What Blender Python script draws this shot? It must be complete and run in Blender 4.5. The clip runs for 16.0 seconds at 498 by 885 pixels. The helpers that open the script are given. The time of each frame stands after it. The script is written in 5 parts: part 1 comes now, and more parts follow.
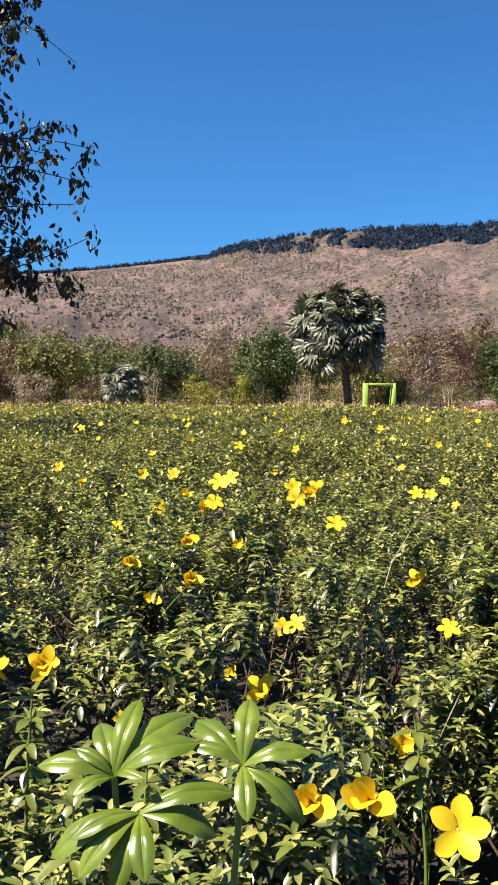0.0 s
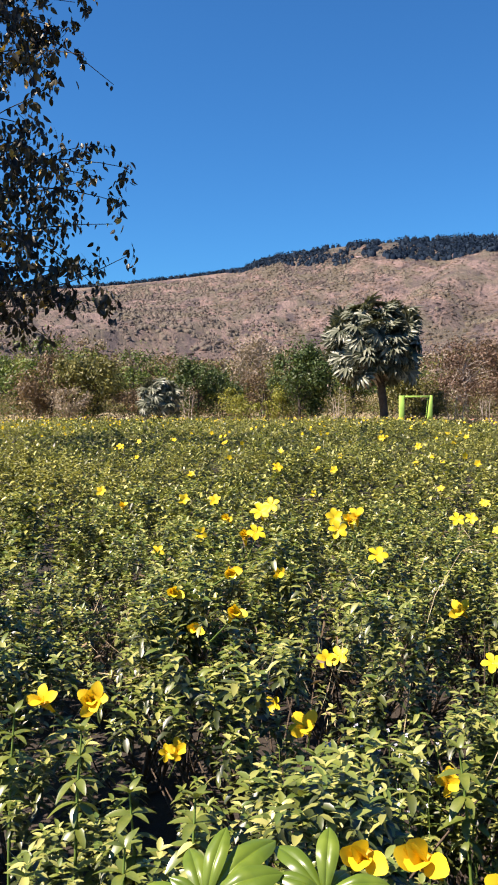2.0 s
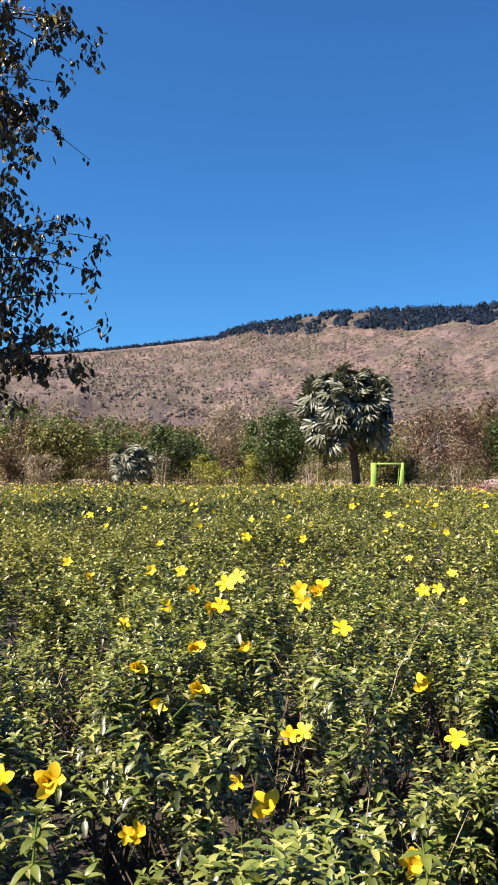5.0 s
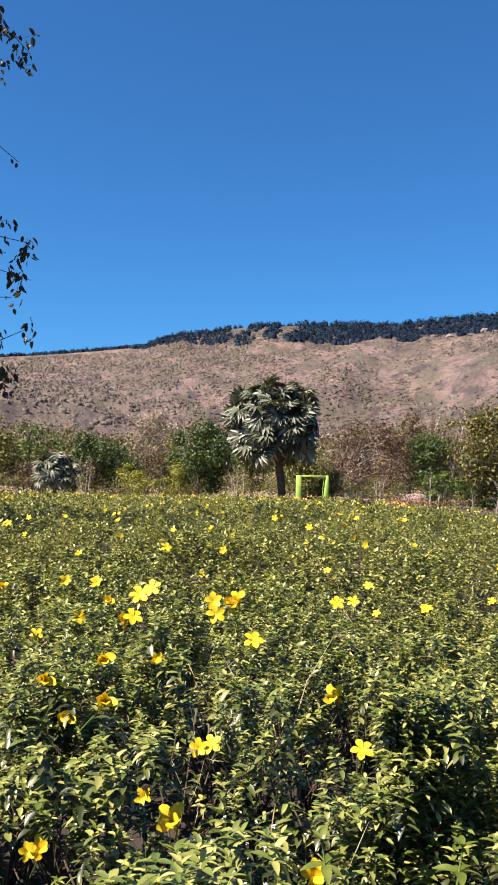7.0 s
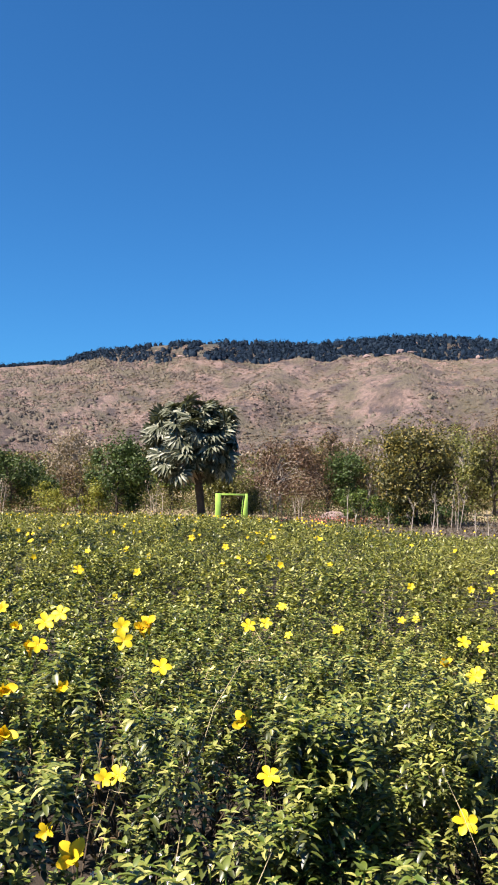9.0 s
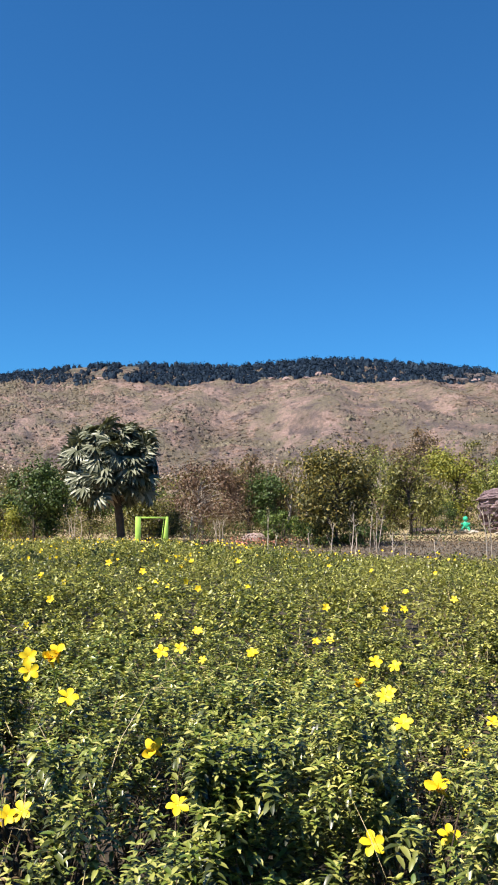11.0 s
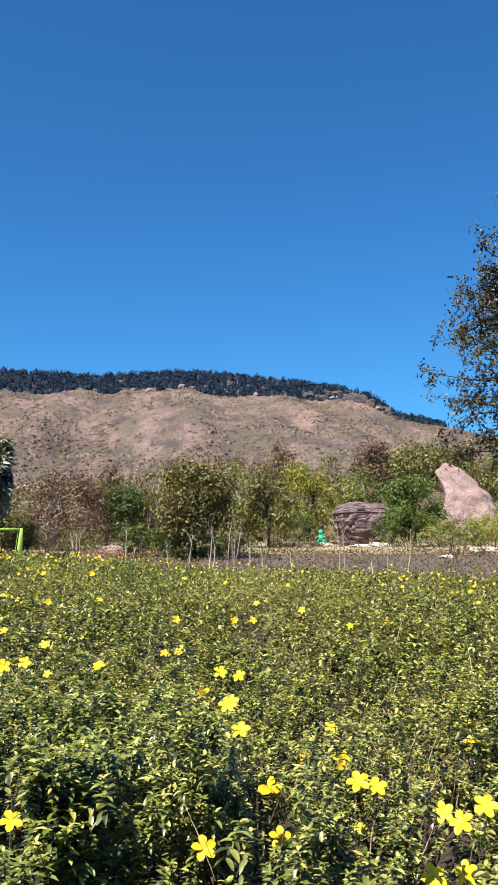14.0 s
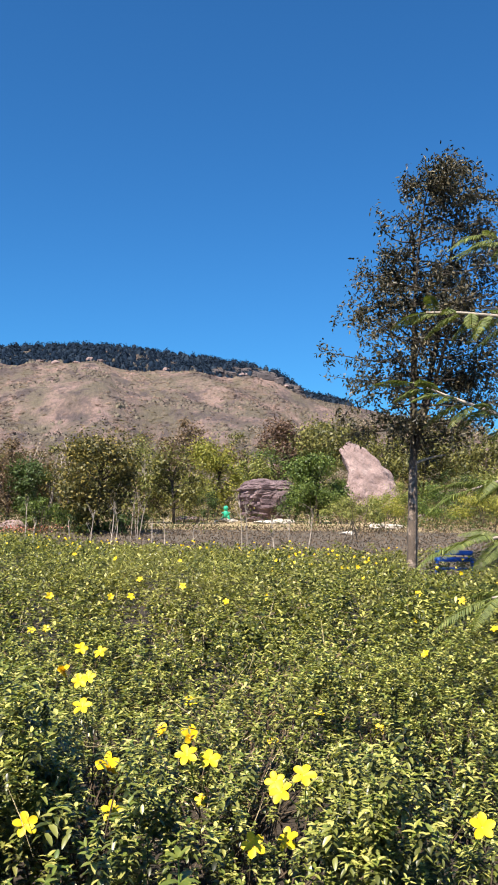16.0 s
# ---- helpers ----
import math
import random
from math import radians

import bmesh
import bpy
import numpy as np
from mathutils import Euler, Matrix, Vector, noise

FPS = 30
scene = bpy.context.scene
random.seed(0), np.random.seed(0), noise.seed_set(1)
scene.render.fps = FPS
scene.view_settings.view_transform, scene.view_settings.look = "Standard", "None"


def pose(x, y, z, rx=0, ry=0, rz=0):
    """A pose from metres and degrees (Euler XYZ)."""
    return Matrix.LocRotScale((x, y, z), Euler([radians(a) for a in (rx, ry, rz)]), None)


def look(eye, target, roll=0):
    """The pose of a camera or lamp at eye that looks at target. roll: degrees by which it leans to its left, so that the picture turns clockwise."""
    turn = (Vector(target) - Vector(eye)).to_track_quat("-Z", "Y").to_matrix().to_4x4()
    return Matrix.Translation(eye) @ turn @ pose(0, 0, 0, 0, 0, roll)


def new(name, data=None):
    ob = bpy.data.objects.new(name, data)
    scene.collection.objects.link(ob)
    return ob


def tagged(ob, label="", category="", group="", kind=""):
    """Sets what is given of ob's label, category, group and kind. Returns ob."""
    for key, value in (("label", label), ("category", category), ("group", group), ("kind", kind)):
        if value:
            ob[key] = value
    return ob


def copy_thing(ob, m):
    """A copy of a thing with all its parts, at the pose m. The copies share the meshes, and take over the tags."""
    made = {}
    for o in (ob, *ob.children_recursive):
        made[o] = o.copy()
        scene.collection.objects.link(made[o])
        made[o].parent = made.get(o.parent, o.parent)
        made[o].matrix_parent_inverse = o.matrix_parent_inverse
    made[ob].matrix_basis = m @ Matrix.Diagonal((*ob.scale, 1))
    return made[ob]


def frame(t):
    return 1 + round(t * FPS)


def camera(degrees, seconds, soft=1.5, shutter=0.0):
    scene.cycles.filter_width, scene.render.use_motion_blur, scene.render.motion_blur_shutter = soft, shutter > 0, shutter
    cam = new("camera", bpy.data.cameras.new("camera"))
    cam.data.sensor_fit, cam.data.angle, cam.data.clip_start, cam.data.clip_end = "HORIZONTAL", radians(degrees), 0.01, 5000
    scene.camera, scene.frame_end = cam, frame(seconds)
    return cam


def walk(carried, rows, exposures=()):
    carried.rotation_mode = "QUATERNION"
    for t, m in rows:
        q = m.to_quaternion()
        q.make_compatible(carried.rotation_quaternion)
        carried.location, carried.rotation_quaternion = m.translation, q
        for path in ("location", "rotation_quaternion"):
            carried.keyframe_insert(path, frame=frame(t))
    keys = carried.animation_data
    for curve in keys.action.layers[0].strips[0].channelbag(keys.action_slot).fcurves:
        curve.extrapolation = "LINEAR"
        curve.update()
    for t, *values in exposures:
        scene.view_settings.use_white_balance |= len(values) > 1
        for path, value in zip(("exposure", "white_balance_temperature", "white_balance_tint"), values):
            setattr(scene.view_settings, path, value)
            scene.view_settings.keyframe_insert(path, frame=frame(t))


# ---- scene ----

PATH = [
    (0, (-0.0402, 0.0604, 1.4546), (-0.5651, 10.0300, 0.8777), -0.01),
    (0.5, (-0.0626, 0.0569, 1.4694), (-0.7761, 10.0125, 0.8556), -0.17),
    (1, (-0.0713, 0.0561, 1.4861), (-0.9878, 9.9910, 0.8101), -0.29),
    (1.5, (-0.0673, 0.0454, 1.5077), (-1.0287, 9.9785, 0.8686), -0.20),
    (2, (-0.0608, 0.0337, 1.5239), (-0.9994, 9.9800, 1.0879), -0.30),
    (2.5, (-0.0581, 0.0263, 1.5321), (-0.9714, 9.9832, 1.3699), -0.10),
    (3, (-0.0562, 0.0253, 1.5376), (-0.9419, 9.9860, 1.5783), -0.07),
    (5.5, (-0.0185, 0.0043, 1.5474), (-0.4787, 9.9869, 1.9165), -0.15),
    (6, (-0.0075, 0.0030, 1.5489), (-0.2510, 9.9921, 1.9485), -0.08),
    (6.5, (-0.0001, 0.0000, 1.5501), (-0.0001, 9.9905, 1.9863), 0.35),
    (7, (0.0077, 0.0017, 1.5500), (0.2408, 9.9877, 2.0234), 0.93),
    (7.5, (0.0164, 0.0086, 1.5527), (0.4628, 9.9854, 2.0679), 1.15),
    (8, (0.0257, 0.0113, 1.5561), (0.6991, 9.9730, 2.1145), 1.06),
    (8.5, (0.0363, 0.0056, 1.5642), (0.9754, 9.9432, 2.1672), 0.98),
    (9, (0.0449, 0.0044, 1.5724), (1.2107, 9.9116, 2.2700), 0.82),
    (11.5, (0.1018, -0.0013, 1.5782), (2.4263, 9.6730, 2.5805), 0.04),
    (12, (0.1166, -0.0016, 1.5744), (2.6946, 9.6043, 2.6135), 0.31),
    (12.5, (0.1223, -0.0125, 1.5773), (2.9438, 9.5206, 2.6539), 0.46),
    (13, (0.1183, -0.0278, 1.5771), (3.1591, 9.4336, 2.6890), 0.44),
    (13.5, (0.1188, -0.0508, 1.5756), (3.4404, 9.3118, 2.7198), 0.37),
    (14, (0.1217, -0.0735, 1.5786), (3.7506, 9.1786, 2.6882), 0.19),
    (14.5, (0.1405, -0.0912, 1.5762), (3.9328, 9.0987, 2.6551), 0.16),
    (15, (0.1867, -0.1279, 1.5852), (4.1933, 8.9777, 2.6032), 0.07),
    (15.5, (0.2566, -0.1557, 1.5913), (4.5424, 8.8270, 2.5628), 0.30),
    (16, (0.3152, -0.1753, 1.5865), (4.9313, 8.6560, 2.4232), 0.61),
]
cam = camera(32.7, 16.0, 1.85)
walk(cam, [(t, look(eye, target, roll)) for t, eye, target, roll in PATH],
     [(0.0, 1.54, 6720, 17), (6.5, 1.54, 6720, 17), (11.0, 1.50, 6500, 10), (16.0, 1.50, 6540, 11)])      # the picture cools a little on the way

# ---- world, sun ----
SUN_AZ, SUN_EL = radians(-119), radians(53)      # azimuth from +y towards +x, and height
world = bpy.data.worlds.new("sky")
scene.world = world
world.use_nodes = True
wn = world.node_tree.nodes
sky = wn.new("ShaderNodeTexSky")
sky.sky_type, sky.sun_disc = "NISHITA", False
sky.sun_elevation, sky.sun_rotation = SUN_EL, SUN_AZ
sky.air_density, sky.dust_density, sky.ozone_density, sky.altitude = 1.0, 0.5, 3.2, 200
deep = wn.new("ShaderNodeMix")          # the deep blue of a dry winter noon
deep.data_type, deep.blend_type = "RGBA", "MULTIPLY"
deep.inputs[0].default_value, deep.inputs[7].default_value = 1.0, (0.245, 0.715, 1.08, 1)
world.node_tree.links.new(sky.outputs[0], deep.inputs[6])
world.node_tree.links.new(deep.outputs[2], wn["Background"].inputs[0])
wn["Background"].inputs[1].default_value = 0.051
sun = new("sun", bpy.data.lights.new("sun", "SUN"))
sun.data.energy, sun.data.angle, sun.data.color = 5.0, radians(0.53), (1.0, 0.91, 0.76)
sun_from = Vector((math.sin(SUN_AZ) * math.cos(SUN_EL), math.cos(SUN_AZ) * math.cos(SUN_EL), math.sin(SUN_EL)))
sun.matrix_world = look(sun_from * 100, (0, 0, 0))


# ---- materials ----
def nodes_of(name):
    m = bpy.data.materials.new(name)
    m.use_nodes = True
    return m, m.node_tree.nodes, m.node_tree.links, m.node_tree.nodes["Principled BSDF"]


def ramp(n, l, source, stops):
    r = n.new("ShaderNodeValToRGB")
    r.color_ramp.elements[0].position, r.color_ramp.elements[0].color = stops[0][0], (*stops[0][1], 1)
    r.color_ramp.elements[1].position, r.color_ramp.elements[1].color = stops[-1][0], (*stops[-1][1], 1)
    for at, colour in stops[1:-1]:
        e = r.color_ramp.elements.new(at)
        e.color = (*colour, 1)
    l.new(source, r.inputs[0])
    return r.outputs[0]


def noise_tex(n, l, scale, detail=4, rough=0.6, where=None):
    t = n.new("ShaderNodeTexNoise")
    t.inputs["Scale"].default_value, t.inputs["Detail"].default_value, t.inputs["Roughness"].default_value = scale, detail, rough
    if where is None:
        where = n.new("ShaderNodeNewGeometry").outputs["Position"]
    l.new(where, t.inputs["Vector"])
    return t.outputs[0]


def mixed(n, l, a, b, fac, how="MIX"):
    m = n.new("ShaderNodeMix")
    m.data_type, m.blend_type = "RGBA", how
    for sock, value in ((m.inputs[0], fac), (m.inputs[6], a), (m.inputs[7], b)):
        if hasattr(value, "links"):
            l.new(value, sock)
        else:
            sock.default_value = value if isinstance(value, float) else (*value, 1)
    return m.outputs[2]


def bump(n, l, height, strength, distance, bsdf):
    b = n.new("ShaderNodeBump")
    b.inputs["Strength"].default_value, b.inputs["Distance"].default_value = strength, distance
    l.new(height, b.inputs["Height"])
    l.new(b.outputs[0], bsdf.inputs["Normal"])


def leaf_material(name, stops, rough=0.42, through_light=0.3, patch=0.6, patch_colour=None, patch_amount=0.5, wax=0.0, shine=0.3):
    """Leaves: a colour of its own for each leaf, patches of another tone, light shining through."""
    m, n, l, bsdf = nodes_of(name)
    island = n.new("ShaderNodeNewGeometry").outputs["Random Per Island"]
    colour = ramp(n, l, island, stops)
    if patch_colour:
        fac = ramp(n, l, noise_tex(n, l, patch, 3), [(0.45, (0, 0, 0)), (0.65, (patch_amount,) * 3)])
        colour = mixed(n, l, colour, patch_colour, fac)
    l.new(colour, bsdf.inputs["Base Color"])
    bsdf.inputs["Roughness"].default_value = rough
    bsdf.inputs["Coat Weight"].default_value, bsdf.inputs["Coat Roughness"].default_value = wax, 0.32
    bsdf.inputs["Specular IOR Level"].default_value = shine + 0.4 * wax
    tr = n.new("ShaderNodeBsdfTranslucent")
    l.new(mixed(n, l, colour, (1.0, 1.0, 0.45), 1.0, "MULTIPLY"), tr.inputs[0])
    mix = n.new("ShaderNodeMixShader")
    mix.inputs[0].default_value = through_light
    l.new(bsdf.outputs[0], mix.inputs[1])
    l.new(tr.outputs[0], mix.inputs[2])
    l.new(mix.outputs[0], n["Material Output"].inputs[0])
    return m


def rough_material(name, stops, scale, fine, rough=0.9, strength=0.5, distance=0.03, second=None, layers=0.0):
    """Soil, bark, stone: two sizes of mottling and a relief."""
    m, n, l, bsdf = nodes_of(name)
    big, small = noise_tex(n, l, scale, 5), noise_tex(n, l, fine, 6, 0.7)
    colour = ramp(n, l, big, stops)
    tone = ramp(n, l, small, [(0.3, (0.55,) * 3), (0.7, (1.25,) * 3)])
    colour = mixed(n, l, colour, tone, 1.0, "MULTIPLY")
    if second:
        fac = ramp(n, l, noise_tex(n, l, scale * 3.1, 4), [(0.52, (0, 0, 0)), (0.62, (1, 1, 1))])
        colour = mixed(n, l, colour, second, fac)
    if layers:      # beds of stone, tilted a little
        place = n.new("ShaderNodeMapping")
        place.inputs["Scale"].default_value, place.inputs["Rotation"].default_value = (0.3, 0.3, 2.1), (0.22, 0.14, 0)
        l.new(n.new("ShaderNodeNewGeometry").outputs["Position"], place.inputs["Vector"])
        beds = ramp(n, l, noise_tex(n, l, 1.0, 4, 0.6, place.outputs[0]), [(0.38, (1 - layers,) * 3), (0.50, (1.0,) * 3), (0.62, (1 + 0.4 * layers,) * 3)])
        colour = mixed(n, l, colour, beds, 1.0, "MULTIPLY")
    l.new(colour, bsdf.inputs["Base Color"])
    bsdf.inputs["Roughness"].default_value = rough
    bump(n, l, small, strength, distance, bsdf)
    return m


def painted(name, colour, rough=0.45, wear=0.12):
    m, n, l, bsdf = nodes_of(name)
    tone = ramp(n, l, noise_tex(n, l, 3.0, 5), [(0.3, (1 - wear,) * 3), (0.7, (1 + wear,) * 3)])
    l.new(mixed(n, l, colour, tone, 1.0, "MULTIPLY"), bsdf.inputs["Base Color"])
    bsdf.inputs["Roughness"].default_value = rough
    return m


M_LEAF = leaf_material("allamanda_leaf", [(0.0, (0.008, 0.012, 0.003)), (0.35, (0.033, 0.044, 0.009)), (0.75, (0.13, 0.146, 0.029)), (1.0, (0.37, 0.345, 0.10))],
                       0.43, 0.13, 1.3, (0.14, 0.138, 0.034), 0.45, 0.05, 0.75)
# tip leaves: pale as young growth, with the brightness of sunlit tops added
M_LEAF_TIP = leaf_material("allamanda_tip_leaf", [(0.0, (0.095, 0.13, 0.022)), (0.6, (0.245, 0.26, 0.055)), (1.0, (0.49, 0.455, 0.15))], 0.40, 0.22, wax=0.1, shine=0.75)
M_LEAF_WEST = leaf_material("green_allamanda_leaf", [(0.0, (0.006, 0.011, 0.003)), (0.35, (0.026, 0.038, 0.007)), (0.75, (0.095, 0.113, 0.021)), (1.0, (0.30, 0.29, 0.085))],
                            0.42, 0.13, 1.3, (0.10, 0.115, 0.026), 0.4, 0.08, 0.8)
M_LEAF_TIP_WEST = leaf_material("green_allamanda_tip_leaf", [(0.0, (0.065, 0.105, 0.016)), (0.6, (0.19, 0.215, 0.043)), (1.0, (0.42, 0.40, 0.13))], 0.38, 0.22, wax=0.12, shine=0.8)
M_LEAF_FAR = leaf_material("allamanda_leaf_far", [(0.0, (0.009, 0.016, 0.004)), (0.38, (0.042, 0.058, 0.012)), (0.68, (0.165, 0.188, 0.038)), (0.9, (0.38, 0.375, 0.10)), (1.0, (0.50, 0.465, 0.17))],
                           0.45, 0.28, 0.35, (0.25, 0.235, 0.062), 0.5, 0.05, 0.55)
M_LEAF_SHOOT = leaf_material("shoot_leaf", [(0.0, (0.045, 0.075, 0.010)), (0.6, (0.095, 0.125, 0.020)), (1.0, (0.18, 0.20, 0.04))], 0.36, 0.22, 30.0, (0.20, 0.21, 0.04), 0.4, 0.1, 0.7)
M_LEAF_YOUNG = leaf_material("young_leaf", [(0.0, (0.058, 0.100, 0.008)), (1.0, (0.108, 0.162, 0.016))], 0.34, 0.25, 40.0, (0.20, 0.26, 0.03), 0.5, 0.25)
M_PETAL = leaf_material("yellow_petal", [(0.0, (0.64, 0.45, 0.010)), (1.0, (0.72, 0.55, 0.025))], 0.5, 0.35)
M_PETAL_OLD = leaf_material("wilted_petal", [(0.0, (0.68, 0.40, 0.010)), (1.0, (0.75, 0.56, 0.025))], 0.55, 0.3)
M_THROAT = painted("flower_throat", (0.45, 0.25, 0.015), 0.6)
# stem brown is lowered to include the shade inside the bushes
M_STEM = rough_material("brown_stem", [(0.3, (0.045, 0.030, 0.020)), (0.7, (0.11, 0.078, 0.05))], 6, 60)
M_GREEN_STEM = painted("green_stem", (0.10, 0.16, 0.03), 0.5)
M_STRAW = rough_material("dry_straw", [(0.3, (0.34, 0.27, 0.15)), (0.7, (0.5, 0.42, 0.26))], 6, 60)
# near black: the shade between the bushes is put into the soil colour
M_SOIL = rough_material("field_soil", [(0.3, (0.016, 0.011, 0.008)), (0.7, (0.04, 0.028, 0.019))], 1.2, 25)
M_PLOT = rough_material("dark_dry_plot", [(0.3, (0.055, 0.044, 0.034)), (0.7, (0.10, 0.08, 0.06))], 0.5, 8)
M_VERGE = rough_material("dry_grass_ground", [(0.3, (0.20, 0.15, 0.08)), (0.55, (0.27, 0.21, 0.12)), (0.75, (0.15, 0.15, 0.06))], 0.12, 3)


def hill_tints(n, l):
    """The hill's patchwork of pinkish dry grass, olive scrub and purple-grey bare twigs, tinted a little blue for haze,
    and its coordinates: azimuth and distance from the camera's spot, stretched outwards so that the patches look even
    from there.
    """
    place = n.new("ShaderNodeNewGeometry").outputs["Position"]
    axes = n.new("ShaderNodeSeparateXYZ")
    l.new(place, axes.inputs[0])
    round_it, from_camera, lie = n.new("ShaderNodeMath"), n.new("ShaderNodeVectorMath"), n.new("ShaderNodeCombineXYZ")
    round_it.operation, from_camera.operation = "ARCTAN2", "LENGTH"
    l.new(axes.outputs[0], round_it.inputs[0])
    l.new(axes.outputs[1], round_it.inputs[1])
    l.new(place, from_camera.inputs[0])
    # pattern stretched outwards from the camera, so patches look even in its view
    for source, k, socket in ((round_it.outputs[0], 300.0, 0), (from_camera.outputs["Value"], 0.26, 1)):
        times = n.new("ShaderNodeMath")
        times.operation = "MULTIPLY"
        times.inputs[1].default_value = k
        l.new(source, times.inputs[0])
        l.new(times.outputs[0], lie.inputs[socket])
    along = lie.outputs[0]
    # haze over the distance is mixed into these tints as extra blue
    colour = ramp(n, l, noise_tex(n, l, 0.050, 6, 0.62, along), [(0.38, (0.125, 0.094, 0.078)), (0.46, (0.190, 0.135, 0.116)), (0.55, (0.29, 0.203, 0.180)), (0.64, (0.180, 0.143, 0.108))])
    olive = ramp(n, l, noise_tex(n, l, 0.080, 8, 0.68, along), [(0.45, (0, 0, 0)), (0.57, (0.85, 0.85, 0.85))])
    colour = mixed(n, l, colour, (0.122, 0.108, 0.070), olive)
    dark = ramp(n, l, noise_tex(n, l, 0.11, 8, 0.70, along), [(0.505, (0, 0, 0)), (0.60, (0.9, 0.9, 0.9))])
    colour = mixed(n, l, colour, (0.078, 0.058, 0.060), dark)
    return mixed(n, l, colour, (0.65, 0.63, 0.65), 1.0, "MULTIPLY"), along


def scrub_material():
    """Dry twiggy scrub on the hill: the hill's own tints, a little lighter or darker for each bush."""
    m, n, l, bsdf = nodes_of("hill_scrub")
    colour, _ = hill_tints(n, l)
    tone = ramp(n, l, n.new("ShaderNodeNewGeometry").outputs["Random Per Island"], [(0.0, (0.8, 0.79, 0.8)), (0.35, (1.05, 1.05, 1.02)), (0.8, (1.25, 1.22, 1.2)), (1.0, (1.45, 1.42, 1.4))])
    colour = mixed(n, l, colour, tone, 1.0, "MULTIPLY")
    twigs = ramp(n, l, noise_tex(n, l, 1.6, 6, 0.8), [(0.36, (0.6, 0.6, 0.6)), (0.62, (1.35, 1.35, 1.3))])
    l.new(mixed(n, l, colour, twigs, 1.0, "MULTIPLY"), bsdf.inputs["Base Color"])
    bsdf.inputs["Roughness"].default_value = 0.95
    bump(n, l, noise_tex(n, l, 2.5, 5, 0.8), 1.0, 0.5, bsdf)
    return m


def hill_material():
    """Dry grass on reddish soil, with small tufts."""
    m, n, l, bsdf = nodes_of("dry_hillside")
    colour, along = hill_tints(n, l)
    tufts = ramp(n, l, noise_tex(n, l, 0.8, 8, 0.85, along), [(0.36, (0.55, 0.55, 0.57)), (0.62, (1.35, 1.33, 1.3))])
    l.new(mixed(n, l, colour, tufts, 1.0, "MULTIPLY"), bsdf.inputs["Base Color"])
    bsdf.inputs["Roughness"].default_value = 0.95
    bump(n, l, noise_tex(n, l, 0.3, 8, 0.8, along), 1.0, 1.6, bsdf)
    return m


M_HILL = hill_material()
M_SCRUB = scrub_material()
# colour holds dark undergrowth and also the shade under the crest trees
M_FOREST_FLOOR = rough_material("shaded_forest_floor", [(0.3, (0.028, 0.028, 0.024)), (0.55, (0.055, 0.05, 0.04)), (0.72, (0.11, 0.08, 0.062))], 0.08, 0.7)
M_BARK = rough_material("bark", [(0.3, (0.022, 0.017, 0.014)), (0.7, (0.068, 0.052, 0.042))], 3, 40)
M_BARK_TALL = rough_material("patchy_bark", [(0.3, (0.055, 0.041, 0.033)), (0.7, (0.14, 0.105, 0.085))], 1.6, 30, second=(0.29, 0.225, 0.185))
M_BARK_PALE = rough_material("pale_bark", [(0.3, (0.24, 0.20, 0.17)), (0.7, (0.42, 0.36, 0.31))], 3, 40)
M_ROCK = rough_material("pink_rock", [(0.3, (0.17, 0.115, 0.115)), (0.5, (0.265, 0.19, 0.187)), (0.72, (0.34, 0.265, 0.258))], 0.5, 5, strength=1.0, distance=0.15,
                        second=(0.25, 0.175, 0.17), layers=0.08)
# purple stone, darkened to carry the shade on its overhung face
M_ROCK_DARK = rough_material("purple_rock", [(0.3, (0.062, 0.040, 0.050)), (0.5, (0.130, 0.088, 0.102)), (0.72, (0.26, 0.195, 0.208))], 0.6, 5, strength=1.0, distance=0.15, layers=0.5)
M_CLIFF = rough_material("grey_cliff", [(0.3, (0.035, 0.031, 0.036)), (0.5, (0.075, 0.062, 0.066)), (0.72, (0.15, 0.12, 0.115))], 0.15, 1.2, strength=1.0, distance=0.4)
M_STONE = rough_material("white_stone", [(0.3, (0.34, 0.31, 0.28)), (0.7, (0.52, 0.48, 0.43))], 1.5, 12)
M_GREEN_PAINT = painted("lime_green_paint", (0.33, 0.52, 0.09), 0.4)
M_MINT = painted("mint_green_paint", (0.018, 0.31, 0.19), 0.4)
M_BLUE = painted("blue_plastic", (0.03, 0.11, 0.42), 0.4)


def foliage(name, dark, mid, light, rough=0.5, through_light=0.25):
    return leaf_material(name, [(0.0, dark), (0.5, mid), (1.0, light)], rough, through_light)


M_T_DARK = foliage("dark_green_foliage", (0.02, 0.04, 0.012), (0.045, 0.075, 0.02), (0.08, 0.11, 0.03))
M_T_GREEN = foliage("green_foliage", (0.025, 0.048, 0.010), (0.066, 0.105, 0.019), (0.155, 0.20, 0.045))
M_T_YELLOW = foliage("yellow_green_foliage", (0.10, 0.12, 0.015), (0.185, 0.19, 0.028), (0.29, 0.27, 0.055))
M_T_OLIVE = foliage("olive_foliage", (0.038, 0.043, 0.014), (0.10, 0.10, 0.028), (0.20, 0.185, 0.052))
M_T_BIG_LEAF = foliage("yellowing_big_leaves", (0.026, 0.029, 0.010), (0.08, 0.078, 0.024), (0.26, 0.205, 0.058))
M_T_BROWN = foliage("brown_dry_foliage", (0.055, 0.039, 0.026), (0.122, 0.083, 0.051), (0.21, 0.146, 0.085))
M_T_RED = foliage("reddish_dry_foliage", (0.056, 0.033, 0.026), (0.115, 0.069, 0.050), (0.175, 0.115, 0.075))
M_T_GREY = foliage("grey_dry_foliage", (0.15, 0.12, 0.095), (0.22, 0.175, 0.135), (0.30, 0.24, 0.18))
